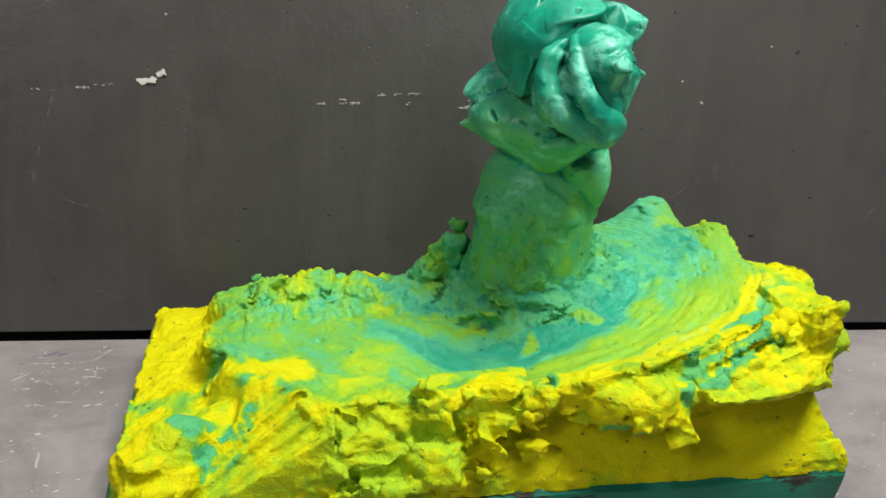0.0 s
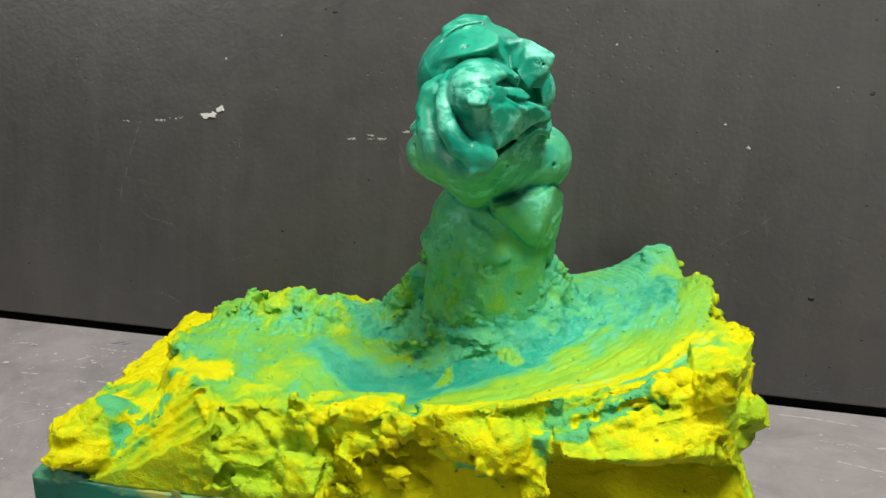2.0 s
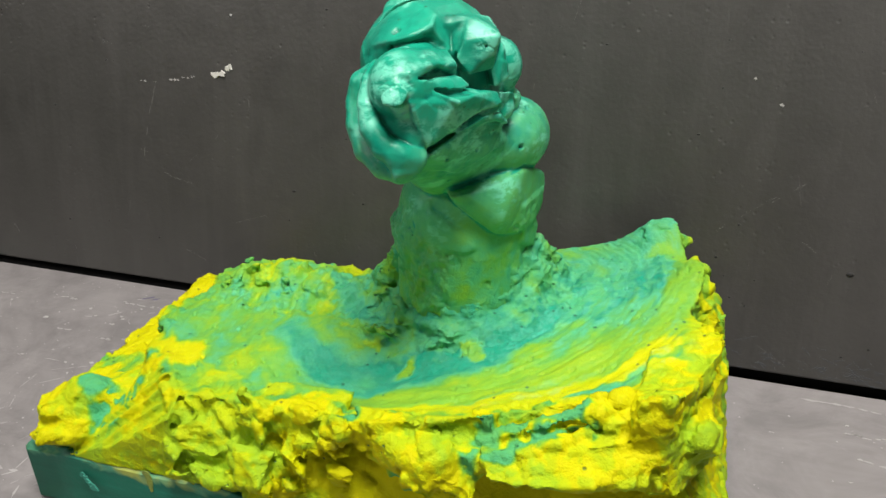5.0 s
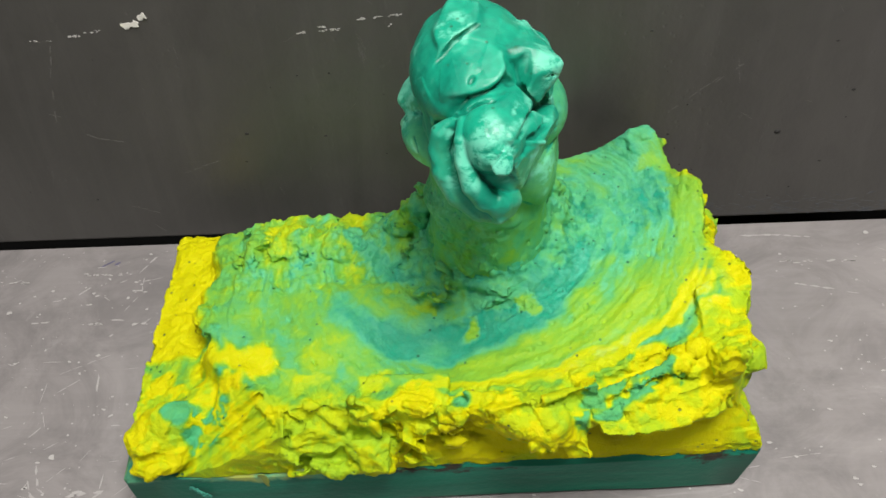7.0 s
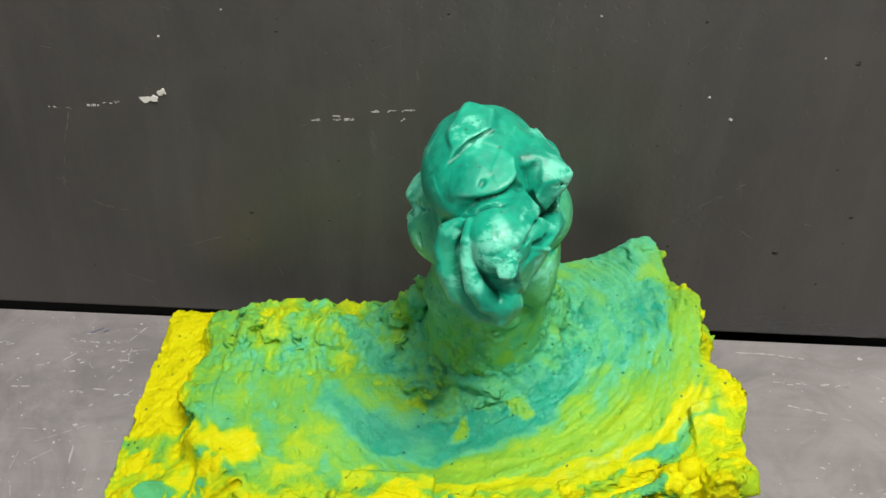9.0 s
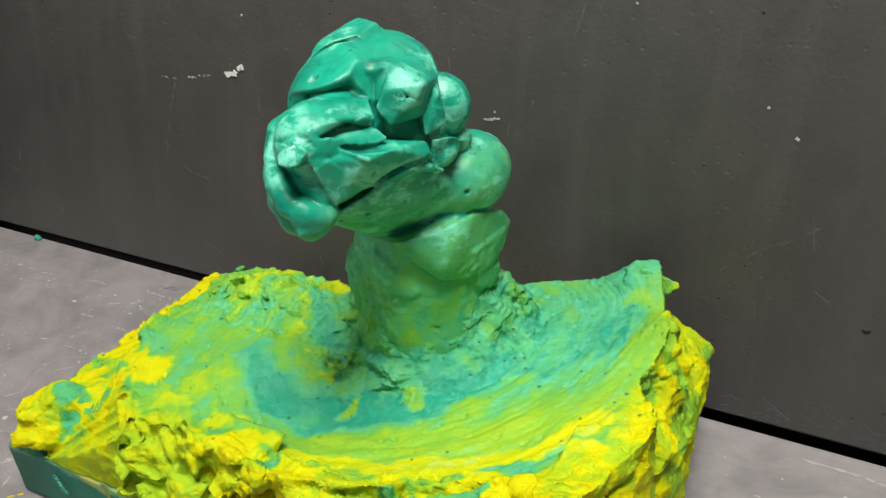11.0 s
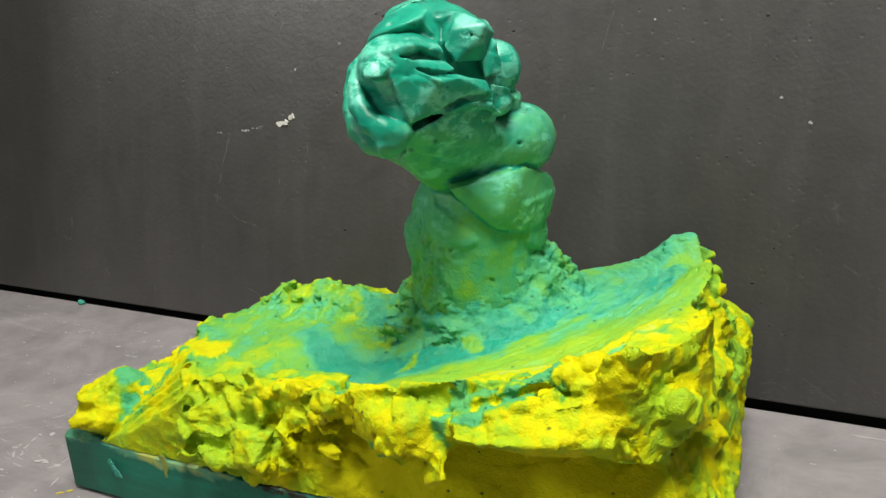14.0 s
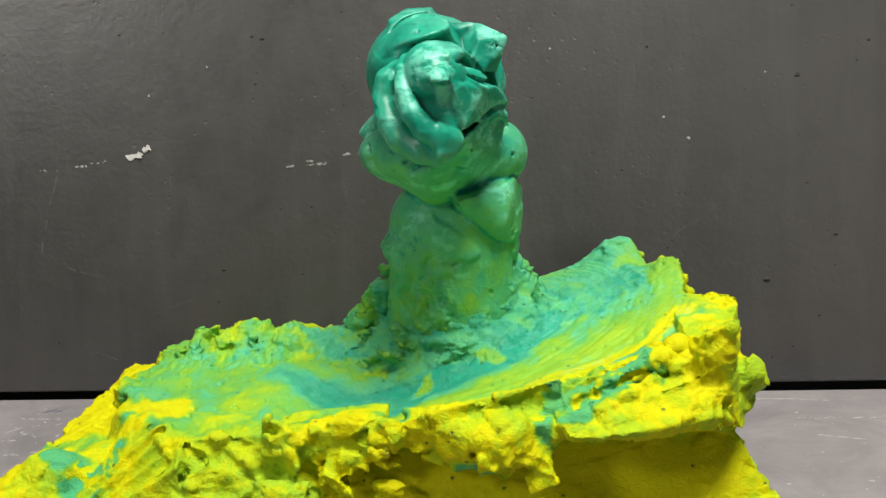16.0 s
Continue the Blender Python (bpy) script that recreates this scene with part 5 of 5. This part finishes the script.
def column():
    c = Clay((0.134, 0.008, 0.070), (0.228, 0.146, 0.226), 0.00062)
    # neck, drawn in under the coil
    c.rod((0.1795, 0.0960, 0.06), (0.1800, 0.0945, 0.100), 0.0298, 0.0280, k=0.002)
    c.rod((0.1800, 0.0945, 0.100), (0.1805, 0.0945, 0.1235), 0.0280, 0.0274, k=0.001)
    c.rod((0.1805, 0.0945, 0.1235), (0.1870, 0.0970, 0.1400), 0.0272, 0.0210, k=0.001)
    c.ball((0.1650, 0.0810, 0.1150), (0.0105, 0.0100, 0.0120), k=0.004)
    c.ball((0.1628, 0.0920, 0.1185), (0.0130, 0.0180, 0.0095), k=0.003)
    c.hull([(0.1735, 0.0700, 0.1360), (0.1590, 0.0790, 0.1265), (0.1630, 0.0740, 0.1180), (0.1760, 0.0680, 0.1240), (0.1800, 0.0900, 0.1360), (0.1800, 0.0900, 0.1150)], 0.0014, k=0.0012)
    # leaf-shaped bulge of the neck below the lower twist
    c.hull([(0.1740, 0.0685, 0.1325), (0.1820, 0.0662, 0.1290), (0.1930, 0.0690, 0.1180), (0.1880, 0.0668, 0.1160), (0.1770, 0.0680, 0.1180), (0.1850, 0.0900, 0.1300), (0.1850, 0.0900, 0.1100)], 0.0022, k=0.0012)
    # lower twist: a wedge with a sharp upper edge that comes to a point at the front
    c.hull([(0.1840, 0.0630, 0.1428), (0.1895, 0.0625, 0.1436), (0.1985, 0.0685, 0.1448), (0.2090, 0.0860, 0.1470), (0.2142, 0.1060, 0.1400), (0.2128, 0.1160, 0.1310), (0.2068, 0.0740, 0.1380), (0.2040, 0.0700, 0.1310),
            (0.2015, 0.0715, 0.1238), (0.2085, 0.0850, 0.1195), (0.2125, 0.1040, 0.1220), (0.1900, 0.0650, 0.1390), (0.1800, 0.1000, 0.1450), (0.1800, 0.1000, 0.1240)], 0.0020, k=0.0007)
    c.hull([(0.2100, 0.0860, 0.1300), (0.2128, 0.1060, 0.1300), (0.2090, 0.0900, 0.1130), (0.2100, 0.1060, 0.1050), (0.1900, 0.0900, 0.1200), (0.1900, 0.1100, 0.1200)], 0.0010, k=0.0030)
    c.roll([(0.1730, 0.0672, 0.1372), (0.1800, 0.0640, 0.1368), (0.1880, 0.0625, 0.1345), (0.1945, 0.0640, 0.1290), (0.1990, 0.0670, 0.1225), (0.2060, 0.0770, 0.1170)],
           [0.0014, 0.0036, 0.0042, 0.0036, 0.0026, 0.0008], k=0.0006, cut=True)
    # upper twist: flares from the throat to a wide coil
    c.hull([(0.1745, 0.0715, 0.1385), (0.1860, 0.0690, 0.1435), (0.1930, 0.0740, 0.1455), (0.1860, 0.0345, 0.1690), (0.1790, 0.0320, 0.1660), (0.1488, 0.0740, 0.1600), (0.1470, 0.0980, 0.1545),
            (0.1600, 0.1220, 0.1500), (0.2030, 0.0660, 0.1690), (0.2030, 0.0760, 0.1570), (0.2060, 0.0900, 0.1490), (0.2060, 0.1230, 0.1480), (0.1750, 0.0520, 0.1790), (0.1510, 0.0780, 0.1720), (0.1800, 0.1120, 0.1700)], 0.0052, k=0.003)
    c.ball((0.1630, 0.0860, 0.1600), (0.0195, 0.0250, 0.0125), (0, 6, 0), k=0.004)
    c.ball((0.1985, 0.1030, 0.1560), (0.0186, 0.0248, 0.0166), (0, -8, 0), k=0.0025)
    # pinched waist between neck and coil
    c.roll([(0.1760, 0.0630, 0.1395), (0.1640, 0.0665, 0.1392), (0.1540, 0.0760, 0.1392), (0.1490, 0.0900, 0.1398), (0.1500, 0.1060, 0.1400)], [0.0020, 0.0050, 0.0062, 0.0066, 0.0060], k=0.0016, cut=True)
    # skull and cap
    c.ball((0.1810, 0.0800, 0.1830), (0.0210, 0.0310, 0.0200), (-6, 0, 0), k=0.002)
    c.ball((0.1745, 0.0755, 0.1945), (0.0244, 0.0352, 0.0220), (0, -10, 0), k=0.002)
    c.hull([(0.1565, 0.0560, 0.1800), (0.1600, 0.0440, 0.1950), (0.1700, 0.0420, 0.2035), (0.1840, 0.0500, 0.2075), (0.1980, 0.0560, 0.1960),
            (0.1565, 0.0200, 0.1800), (0.1700, 0.0100, 0.2040), (0.1980, 0.0100, 0.2040), (0.1565, 0.0560, 0.1500), (0.1565, 0.0100, 0.1500),
            (0.1980, 0.0560, 0.1720), (0.1980, 0.0100, 0.1720)], 0.0010, k=0.0020, cut=True)
    # front lip of the cap, a rolled edge over the snout
    c.hull([(0.1600, 0.0560, 0.1990), (0.1625, 0.0490, 0.2020), (0.1680, 0.0448, 0.2048), (0.1770, 0.0435, 0.2062), (0.1835, 0.0480, 0.2088), (0.1840, 0.0555, 0.2110), (0.1700, 0.0620, 0.2125), (0.1600, 0.0640, 0.2030),
            (0.1660, 0.0580, 0.1980), (0.1780, 0.0540, 0.2040)], 0.0036, k=0.0030)
    c.ball((0.1740, 0.0540, 0.1955), (0.0150, 0.0140, 0.0095), (20, 0, 0), k=0.003)
    # low flat knob at the top and the slot beside it
    c.hull([(0.1625, 0.0630, 0.2120), (0.1760, 0.0690, 0.2165), (0.1785, 0.0810, 0.2185), (0.1680, 0.0860, 0.2190), (0.1610, 0.0690, 0.2140),
            (0.1790, 0.0700, 0.2100), (0.1800, 0.0870, 0.2080), (0.1610, 0.0870, 0.2080)], 0.0014, k=0.0026)
    c.roll([(0.1600, 0.0575, 0.2085), (0.1690, 0.0640, 0.2135), (0.1770, 0.0690, 0.2165)], [0.0010, 0.0016, 0.0008], k=0.0006, cut=True)
    # brow block and the slanting notch between it and the cap
    c.hull([(0.1850, 0.0600, 0.2115), (0.1962, 0.0595, 0.2106), (0.2062, 0.0572, 0.2048), (0.2048, 0.0568, 0.2004), (0.1968, 0.0512, 0.1928), (0.1928, 0.0505, 0.1985), (0.1958, 0.0520, 0.2040), (0.2020, 0.0640, 0.1925),
            (0.2020, 0.0800, 0.2020), (0.1960, 0.0860, 0.2075), (0.1850, 0.0820, 0.2100)], 0.0005, k=0.0005)
    c.hull([(0.1842, 0.0545, 0.2135), (0.1952, 0.0590, 0.2122), (0.1942, 0.0520, 0.2030), (0.1905, 0.0515, 0.1960), (0.1890, 0.0575, 0.2050), (0.1870, 0.0440, 0.2060), (0.1885, 0.0480, 0.1985), (0.1940, 0.0480, 0.2040)], 0.0004, k=0.0006, cut=True)
    c.roll([(0.1975, 0.0535, 0.2018), (0.2020, 0.0560, 0.2018), (0.2065, 0.0600, 0.2000)], [0.0004, 0.0010, 0.0006], k=0.0004, cut=True)
    # snout
    c.ball((0.1783, 0.0368, 0.1922), (0.0122, 0.0172, 0.0122), k=0.0006)
    c.rod((0.1780, 0.0480, 0.1930), (0.1790, 0.0700, 0.1880), 0.0118, 0.0150, k=0.001)
    # upper jaw: side plane and front plane meet in an edge from the chip down to the chin
    c.hull([(0.1845, 0.0215, 0.1900), (0.1880, 0.0277, 0.1732), (0.1841, 0.0278, 0.1942), (0.1963, 0.0361, 0.1862), (0.2010, 0.0445, 0.1872), (0.2045, 0.0620, 0.1845), (0.2066, 0.0608, 0.1804), (0.2066, 0.0630, 0.1786),
            (0.1968, 0.0560, 0.1774), (0.1922, 0.0450, 0.1752), (0.1760, 0.0380, 0.1760), (0.1800, 0.0700, 0.1760), (0.1760, 0.0400, 0.1900)], 0.0004, k=0.0004)
    # upper lid, eye hollow, and the lower lid above the beak-like edge of the jaw
    c.hull([(0.1838, 0.0245, 0.1985), (0.1890, 0.0315, 0.2000), (0.1935, 0.0470, 0.1965), (0.1890, 0.0530, 0.2005), (0.1840, 0.0380, 0.2036), (0.1800, 0.0480, 0.2000), (0.1850, 0.0350, 0.1920), (0.1920, 0.0480, 0.1920)], 0.0014, k=0.0012)
    c.hull([(0.1846, 0.0278, 0.1955), (0.1918, 0.0340, 0.2000), (0.1936, 0.0460, 0.1936), (0.1925, 0.0372, 0.1938), (0.1906, 0.0218, 0.1985), (0.1978, 0.0270, 0.2030), (0.2000, 0.0395, 0.1966), (0.1990, 0.0310, 0.1962), (0.1878, 0.0400, 0.1965)], 0.0002, k=0.0003, cut=True)
    c.hull([(0.1846, 0.0282, 0.1948), (0.1938, 0.0468, 0.1928), (0.1976, 0.0473, 0.1904), (0.1952, 0.0392, 0.1902), (0.1895, 0.0325, 0.1926), (0.1920, 0.0375, 0.1936), (0.1880, 0.0470, 0.1900), (0.1860, 0.0360, 0.1920)], 0.0011, k=0.0004)
    c.roll([(0.1880, 0.0310, 0.1922), (0.1937, 0.0365, 0.1895), (0.1988, 0.0430, 0.1887), (0.2015, 0.0490, 0.1890)], [0.0004, 0.0012, 0.0014, 0.0008], k=0.0002, cut=True)
    c.roll([(0.1845, 0.0272, 0.1940), (0.1905, 0.0318, 0.1902), (0.1968, 0.0360, 0.1866)], [0.0005, 0.0008, 0.0011], k=0.0003)
    # slab behind the brow, ear, and the facets under them
    c.hull([(0.1985, 0.0690, 0.2020), (0.2048, 0.0720, 0.1990), (0.2062, 0.0740, 0.1870), (0.2035, 0.0640, 0.1860), (0.1980, 0.0850, 0.2020), (0.1900, 0.0800, 0.1850)], 0.0010, k=0.0004)
    c.ball((0.1965, 0.0905, 0.1878), (0.0112, 0.0108, 0.0122), k=0.0005)
    c.hull([(0.2045, 0.0680, 0.1825), (0.2065, 0.0780, 0.1805), (0.2055, 0.0880, 0.1755), (0.2035, 0.0680, 0.1745), (0.1900, 0.0700, 0.1800), (0.1900, 0.0850, 0.1740)], 0.0008, k=0.0004)
    c.ball((0.2015, 0.0790, 0.1740), (0.0056, 0.0100, 0.0050), k=0.0012)
    c.ball((0.2020, 0.0930, 0.1745), (0.0050, 0.0050, 0.0048), k=0.0016)
    # humps at the back of the coil
    c.hull([(0.1430, 0.0960, 0.1690), (0.1470, 0.0880, 0.1660), (0.1580, 0.0760, 0.1790), (0.1560, 0.1020, 0.1815), (0.1470, 0.1060, 0.1700), (0.1680, 0.0880, 0.1640), (0.1700, 0.0960, 0.1850)], 0.0024, k=0.0008)
    c.hull([(0.1435, 0.1000, 0.1545), (0.1500, 0.0840, 0.1590), (0.1500, 0.1120, 0.1530), (0.1620, 0.0760, 0.1620), (0.1620, 0.0900, 0.1480), (0.1680, 0.1150, 0.1480), (0.1680, 0.1000, 0.1660)], 0.0030, k=0.0016)
    # side panel under the cap
    c.hull([(0.1545, 0.0600, 0.1930), (0.1580, 0.0500, 0.1890), (0.1560, 0.0560, 0.1740), (0.1540, 0.0660, 0.1760), (0.1680, 0.0600, 0.1800), (0.1680, 0.0700, 0.1900)], 0.0012, k=0.0008)
    # lower lip with its arched crest, and the mouth above it
    c.hull([(0.1875, 0.0318, 0.1690), (0.1928, 0.0470, 0.1722), (0.2002, 0.0545, 0.1762), (0.2052, 0.0696, 0.1708), (0.2010, 0.0640, 0.1610), (0.1900, 0.0520, 0.1560),
            (0.1800, 0.0750, 0.1680), (0.1790, 0.0380, 0.1640)], 0.0014, k=0.0022)
    c.roll([(0.1905, 0.0420, 0.1708), (0.1950, 0.0490, 0.1738), (0.2008, 0.0550, 0.1766), (0.2045, 0.0620, 0.1752), (0.2062, 0.0690, 0.1715)], [0.0006, 0.0012, 0.0016, 0.0014, 0.0008], k=0.0008)
    c.roll([(0.1868, 0.0285, 0.1712), (0.1925, 0.0360, 0.1738), (0.1965, 0.0430, 0.1764), (0.2008, 0.0510, 0.1790), (0.2062, 0.0590, 0.1790), (0.2090, 0.0680, 0.1762)], [0.0004, 0.0011, 0.0017, 0.0017, 0.0014, 0.0008], k=0.0004, cut=True)
    # folds that curl round the side of the snout to a tip under the chin
    c.ball((0.1690, 0.0480, 0.1790), (0.0105, 0.0150, 0.0150), k=0.001)
    c.ball((0.1780, 0.0460, 0.1715), (0.0085, 0.0150, 0.0080), k=0.001)
    c.roll([(0.1665, 0.0400, 0.1965), (0.1612, 0.0395, 0.1915), (0.1595, 0.0385, 0.1850), (0.1608, 0.0350, 0.1780), (0.1660, 0.0300, 0.1710), (0.1730, 0.0260, 0.1670), (0.1790, 0.0250, 0.1650)],
           [0.0030, 0.0040, 0.0040, 0.0046, 0.0052, 0.0050, 0.0040], k=0.0006)
    c.roll([(0.1690, 0.0360, 0.1980), (0.1675, 0.0305, 0.1940), (0.1680, 0.0260, 0.1870), (0.1702, 0.0228, 0.1800), (0.1745, 0.0220, 0.1745), (0.1800, 0.0228, 0.1710), (0.1845, 0.0262, 0.1695)],
           [0.0026, 0.0030, 0.0032, 0.0036, 0.0042, 0.0044, 0.0034], k=0.0004)
    c.hull([(0.1745, 0.0200, 0.1760), (0.1800, 0.0205, 0.1742), (0.1868, 0.0258, 0.1722), (0.1800, 0.0180, 0.1650), (0.1862, 0.0242, 0.1660), (0.1770, 0.0250, 0.1610), (0.1845, 0.0265, 0.1630), (0.1730, 0.0330, 0.1660), (0.1868, 0.0320, 0.1690)], 0.0024, k=0.0014)
    # grooves: between the folds, beside the snout, under the lip of the cap, beside the lower lip, between the coils
    for pts, rad in (([(0.1640, 0.0355, 0.1955), (0.1612, 0.0338, 0.1905), (0.1610, 0.0318, 0.1850), (0.1628, 0.0270, 0.1775), (0.1690, 0.0212, 0.1705), (0.1750, 0.0185, 0.1660)], 0.0016),
                     ([(0.1560, 0.0480, 0.1860), (0.1545, 0.0430, 0.1780), (0.1590, 0.0360, 0.1700), (0.1660, 0.0300, 0.1640)], 0.0014),
                     ([(0.1550, 0.0520, 0.1850), (0.1610, 0.0430, 0.1945), (0.1700, 0.0385, 0.2010), (0.1790, 0.0385, 0.2045), (0.1850, 0.0440, 0.2060)], 0.0016),
                     ([(0.2085, 0.0700, 0.1715), (0.2062, 0.0660, 0.1650), (0.2010, 0.0600, 0.1590)], 0.0011),
                     ([(0.2080, 0.0640, 0.1735), (0.2095, 0.0820, 0.1715), (0.2090, 0.0980, 0.1700)], 0.0012),
                     ([(0.1470, 0.1080, 0.1625), (0.1440, 0.0960, 0.1630), (0.1480, 0.0840, 0.1660)], 0.0018),
                     ([(0.2165, 0.1120, 0.1395), (0.2100, 0.0870, 0.1480), (0.1980, 0.0680, 0.1455), (0.1880, 0.0625, 0.1440), (0.1780, 0.0640, 0.1400), (0.1680, 0.0680, 0.1370)], 0.0010)):
        c.roll(pts, [rad] * len(pts), k=0.0005, cut=True)
    # teardrop hollow on the coil, a dent on the skull
    c.ball((0.1500, 0.0700, 0.1640), (0.0018, 0.0036, 0.0010), (35, 0, 20), k=0.0006, cut=True)
    c.roll([(0.1755, 0.0345, 0.2052), (0.1800, 0.0360, 0.2056)], [0.0012, 0.0010], k=0.0006, cut=True)
    c.roll([(0.1870, 0.0240, 0.1975), (0.1835, 0.0270, 0.2020)], [0.0006, 0.0008], k=0.0005, cut=True)
    c.roll([(0.1895, 0.0300, 0.2005), (0.1865, 0.0350, 0.2040)], [0.0006, 0.0008], k=0.0005, cut=True)
    c.ball((0.1770, 0.0325, 0.1810), (0.0085, 0.0080, 0.0105), k=0.0016)
    c.ball((0.1822, 0.0310, 0.1762), (0.0055, 0.0060, 0.0070), k=0.0020)
    # the chip, torn along its upper edge
    c.roll([(0.1745, 0.0205, 0.1952), (0.1785, 0.0200, 0.1975), (0.1810, 0.0210, 0.1990), (0.1842, 0.0225, 0.1968), (0.1862, 0.0235, 0.1940)], [0.0009, 0.0012, 0.0014, 0.0012, 0.0008], k=0.0003, cut=True)
    c.hull([(0.1770, 0.0168, 0.1925), (0.1790, 0.0172, 0.1948), (0.1817, 0.0200, 0.1962), (0.1846, 0.0208, 0.1928), (0.1838, 0.0172, 0.1906), (0.1820, 0.0150, 0.1900), (0.1780, 0.0152, 0.1908),
            (0.1815, 0.0240, 0.1870), (0.1780, 0.0280, 0.1880), (0.1835, 0.0290, 0.1940)], 0.0004, k=0.0003)
    verts, quads = c.skin()
    nrm = normals_of(verts, quads)
    u, v, z = verts.T
    low = sstep(0.139, 0.112, z)
    crust = np.floor(fbm(warped(verts * (1, 1, 0.8), 0.003, 0.008), 0.008, 3, 61) * 4) / 4
    worn_in = sstep(-0.12, 0.2, fbm(verts, 0.018, 2, 68))
    move = 0.0005 * fbm(verts, 0.020, 2, 51) + 0.0002 * fbm(verts, 0.005, 2, 55) + low * (0.0010 * fbm(verts, 0.014, 3, 62) + (0.0022 + 0.0016 * sstep(0.115, 0.100, z)) * crust * worn_in + 0.0009 * worn_in * fbm(verts, 0.0030, 2, 64)) + (1 - low) * (0.00022 * shards(verts, 0.013, 65) + 0.0002 * fbm(verts * (1, 1, 0.6), 0.009, 2, 67))
    dent = sstep(0.20, 0.12, worley(warped(verts * (1, 1, 1.4), 0.003, 0.006), 0.0080, 111)[0]) * sstep(0.08, 0.2, fbm(verts, 0.016, 2, 113))
    move = move - dent * 0.0010
    verts = verts + nrm * move[:, None]
    me = mesh_of("twisted_column", verts, quads)
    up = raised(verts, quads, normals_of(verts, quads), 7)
    # green below, teal above; crease shade and edge highlights are brushed into the colour
    p = np.interp(z + 0.05 * (v - 0.06) * sstep(0.14, 0.17, z), [0.08, 0.10, 0.125, 0.145, 0.158, 0.172, 0.19, 0.21], [0.60, 0.62, 0.65, 0.68, 0.69, 0.76, 0.81, 0.82])
    p = p + 0.04 * sstep(0.165, 0.18, z) - 0.02 * sstep(0.198, 0.208, u) - 0.05 * sstep(0.165, 0.150, z) * sstep(0.135, 0.142, z) * sstep(0.195, 0.180, u)
    p = p + 0.09 * fbm(verts, 0.016, 3, 71) + 0.08 * fbm(verts * (1.3, 1.3, 0.6), 0.007, 3, 72) * sstep(0.13, 0.15, z)
    # recesses darkened further, painting in their shade
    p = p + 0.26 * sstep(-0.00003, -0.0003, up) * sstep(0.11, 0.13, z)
    p = p - 0.06 * low * sstep(0.15, 0.35, fbm(verts * (1, 1, 0.6), 0.012, 3, 77))
    p = p + sstep(0.125, 0.105, z) * (0.13 * fbm(warped(verts, 0.004, 0.010), 0.011, 3, 78) + 0.12 * fbm(verts, 0.004, 3, 79))
    chip = np.exp(-(((u - 0.1810) / 0.0055) ** 2 + ((v - 0.0185) / 0.0035) ** 2 + ((z - 0.1930) / 0.0040) ** 2) * 1.2)
    p = p - 0.10 * chip
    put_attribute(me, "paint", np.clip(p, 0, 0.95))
    put_attribute(me, "gloss", 0.50 + 0.50 * sstep(0.11, 0.15, z))
    # raised edges paled as painted highlights, beside the bare chip and brush mottling
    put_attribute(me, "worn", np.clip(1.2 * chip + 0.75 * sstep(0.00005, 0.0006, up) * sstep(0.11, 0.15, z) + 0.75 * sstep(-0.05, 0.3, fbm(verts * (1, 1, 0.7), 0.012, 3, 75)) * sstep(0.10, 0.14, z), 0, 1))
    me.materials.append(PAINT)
    ob = new("twisted_column", me)
    ob.parent = sculpture
    ob["label"] = "glossy carved teal column with coiled folds"
    return ob


base_block()
mound()
column()
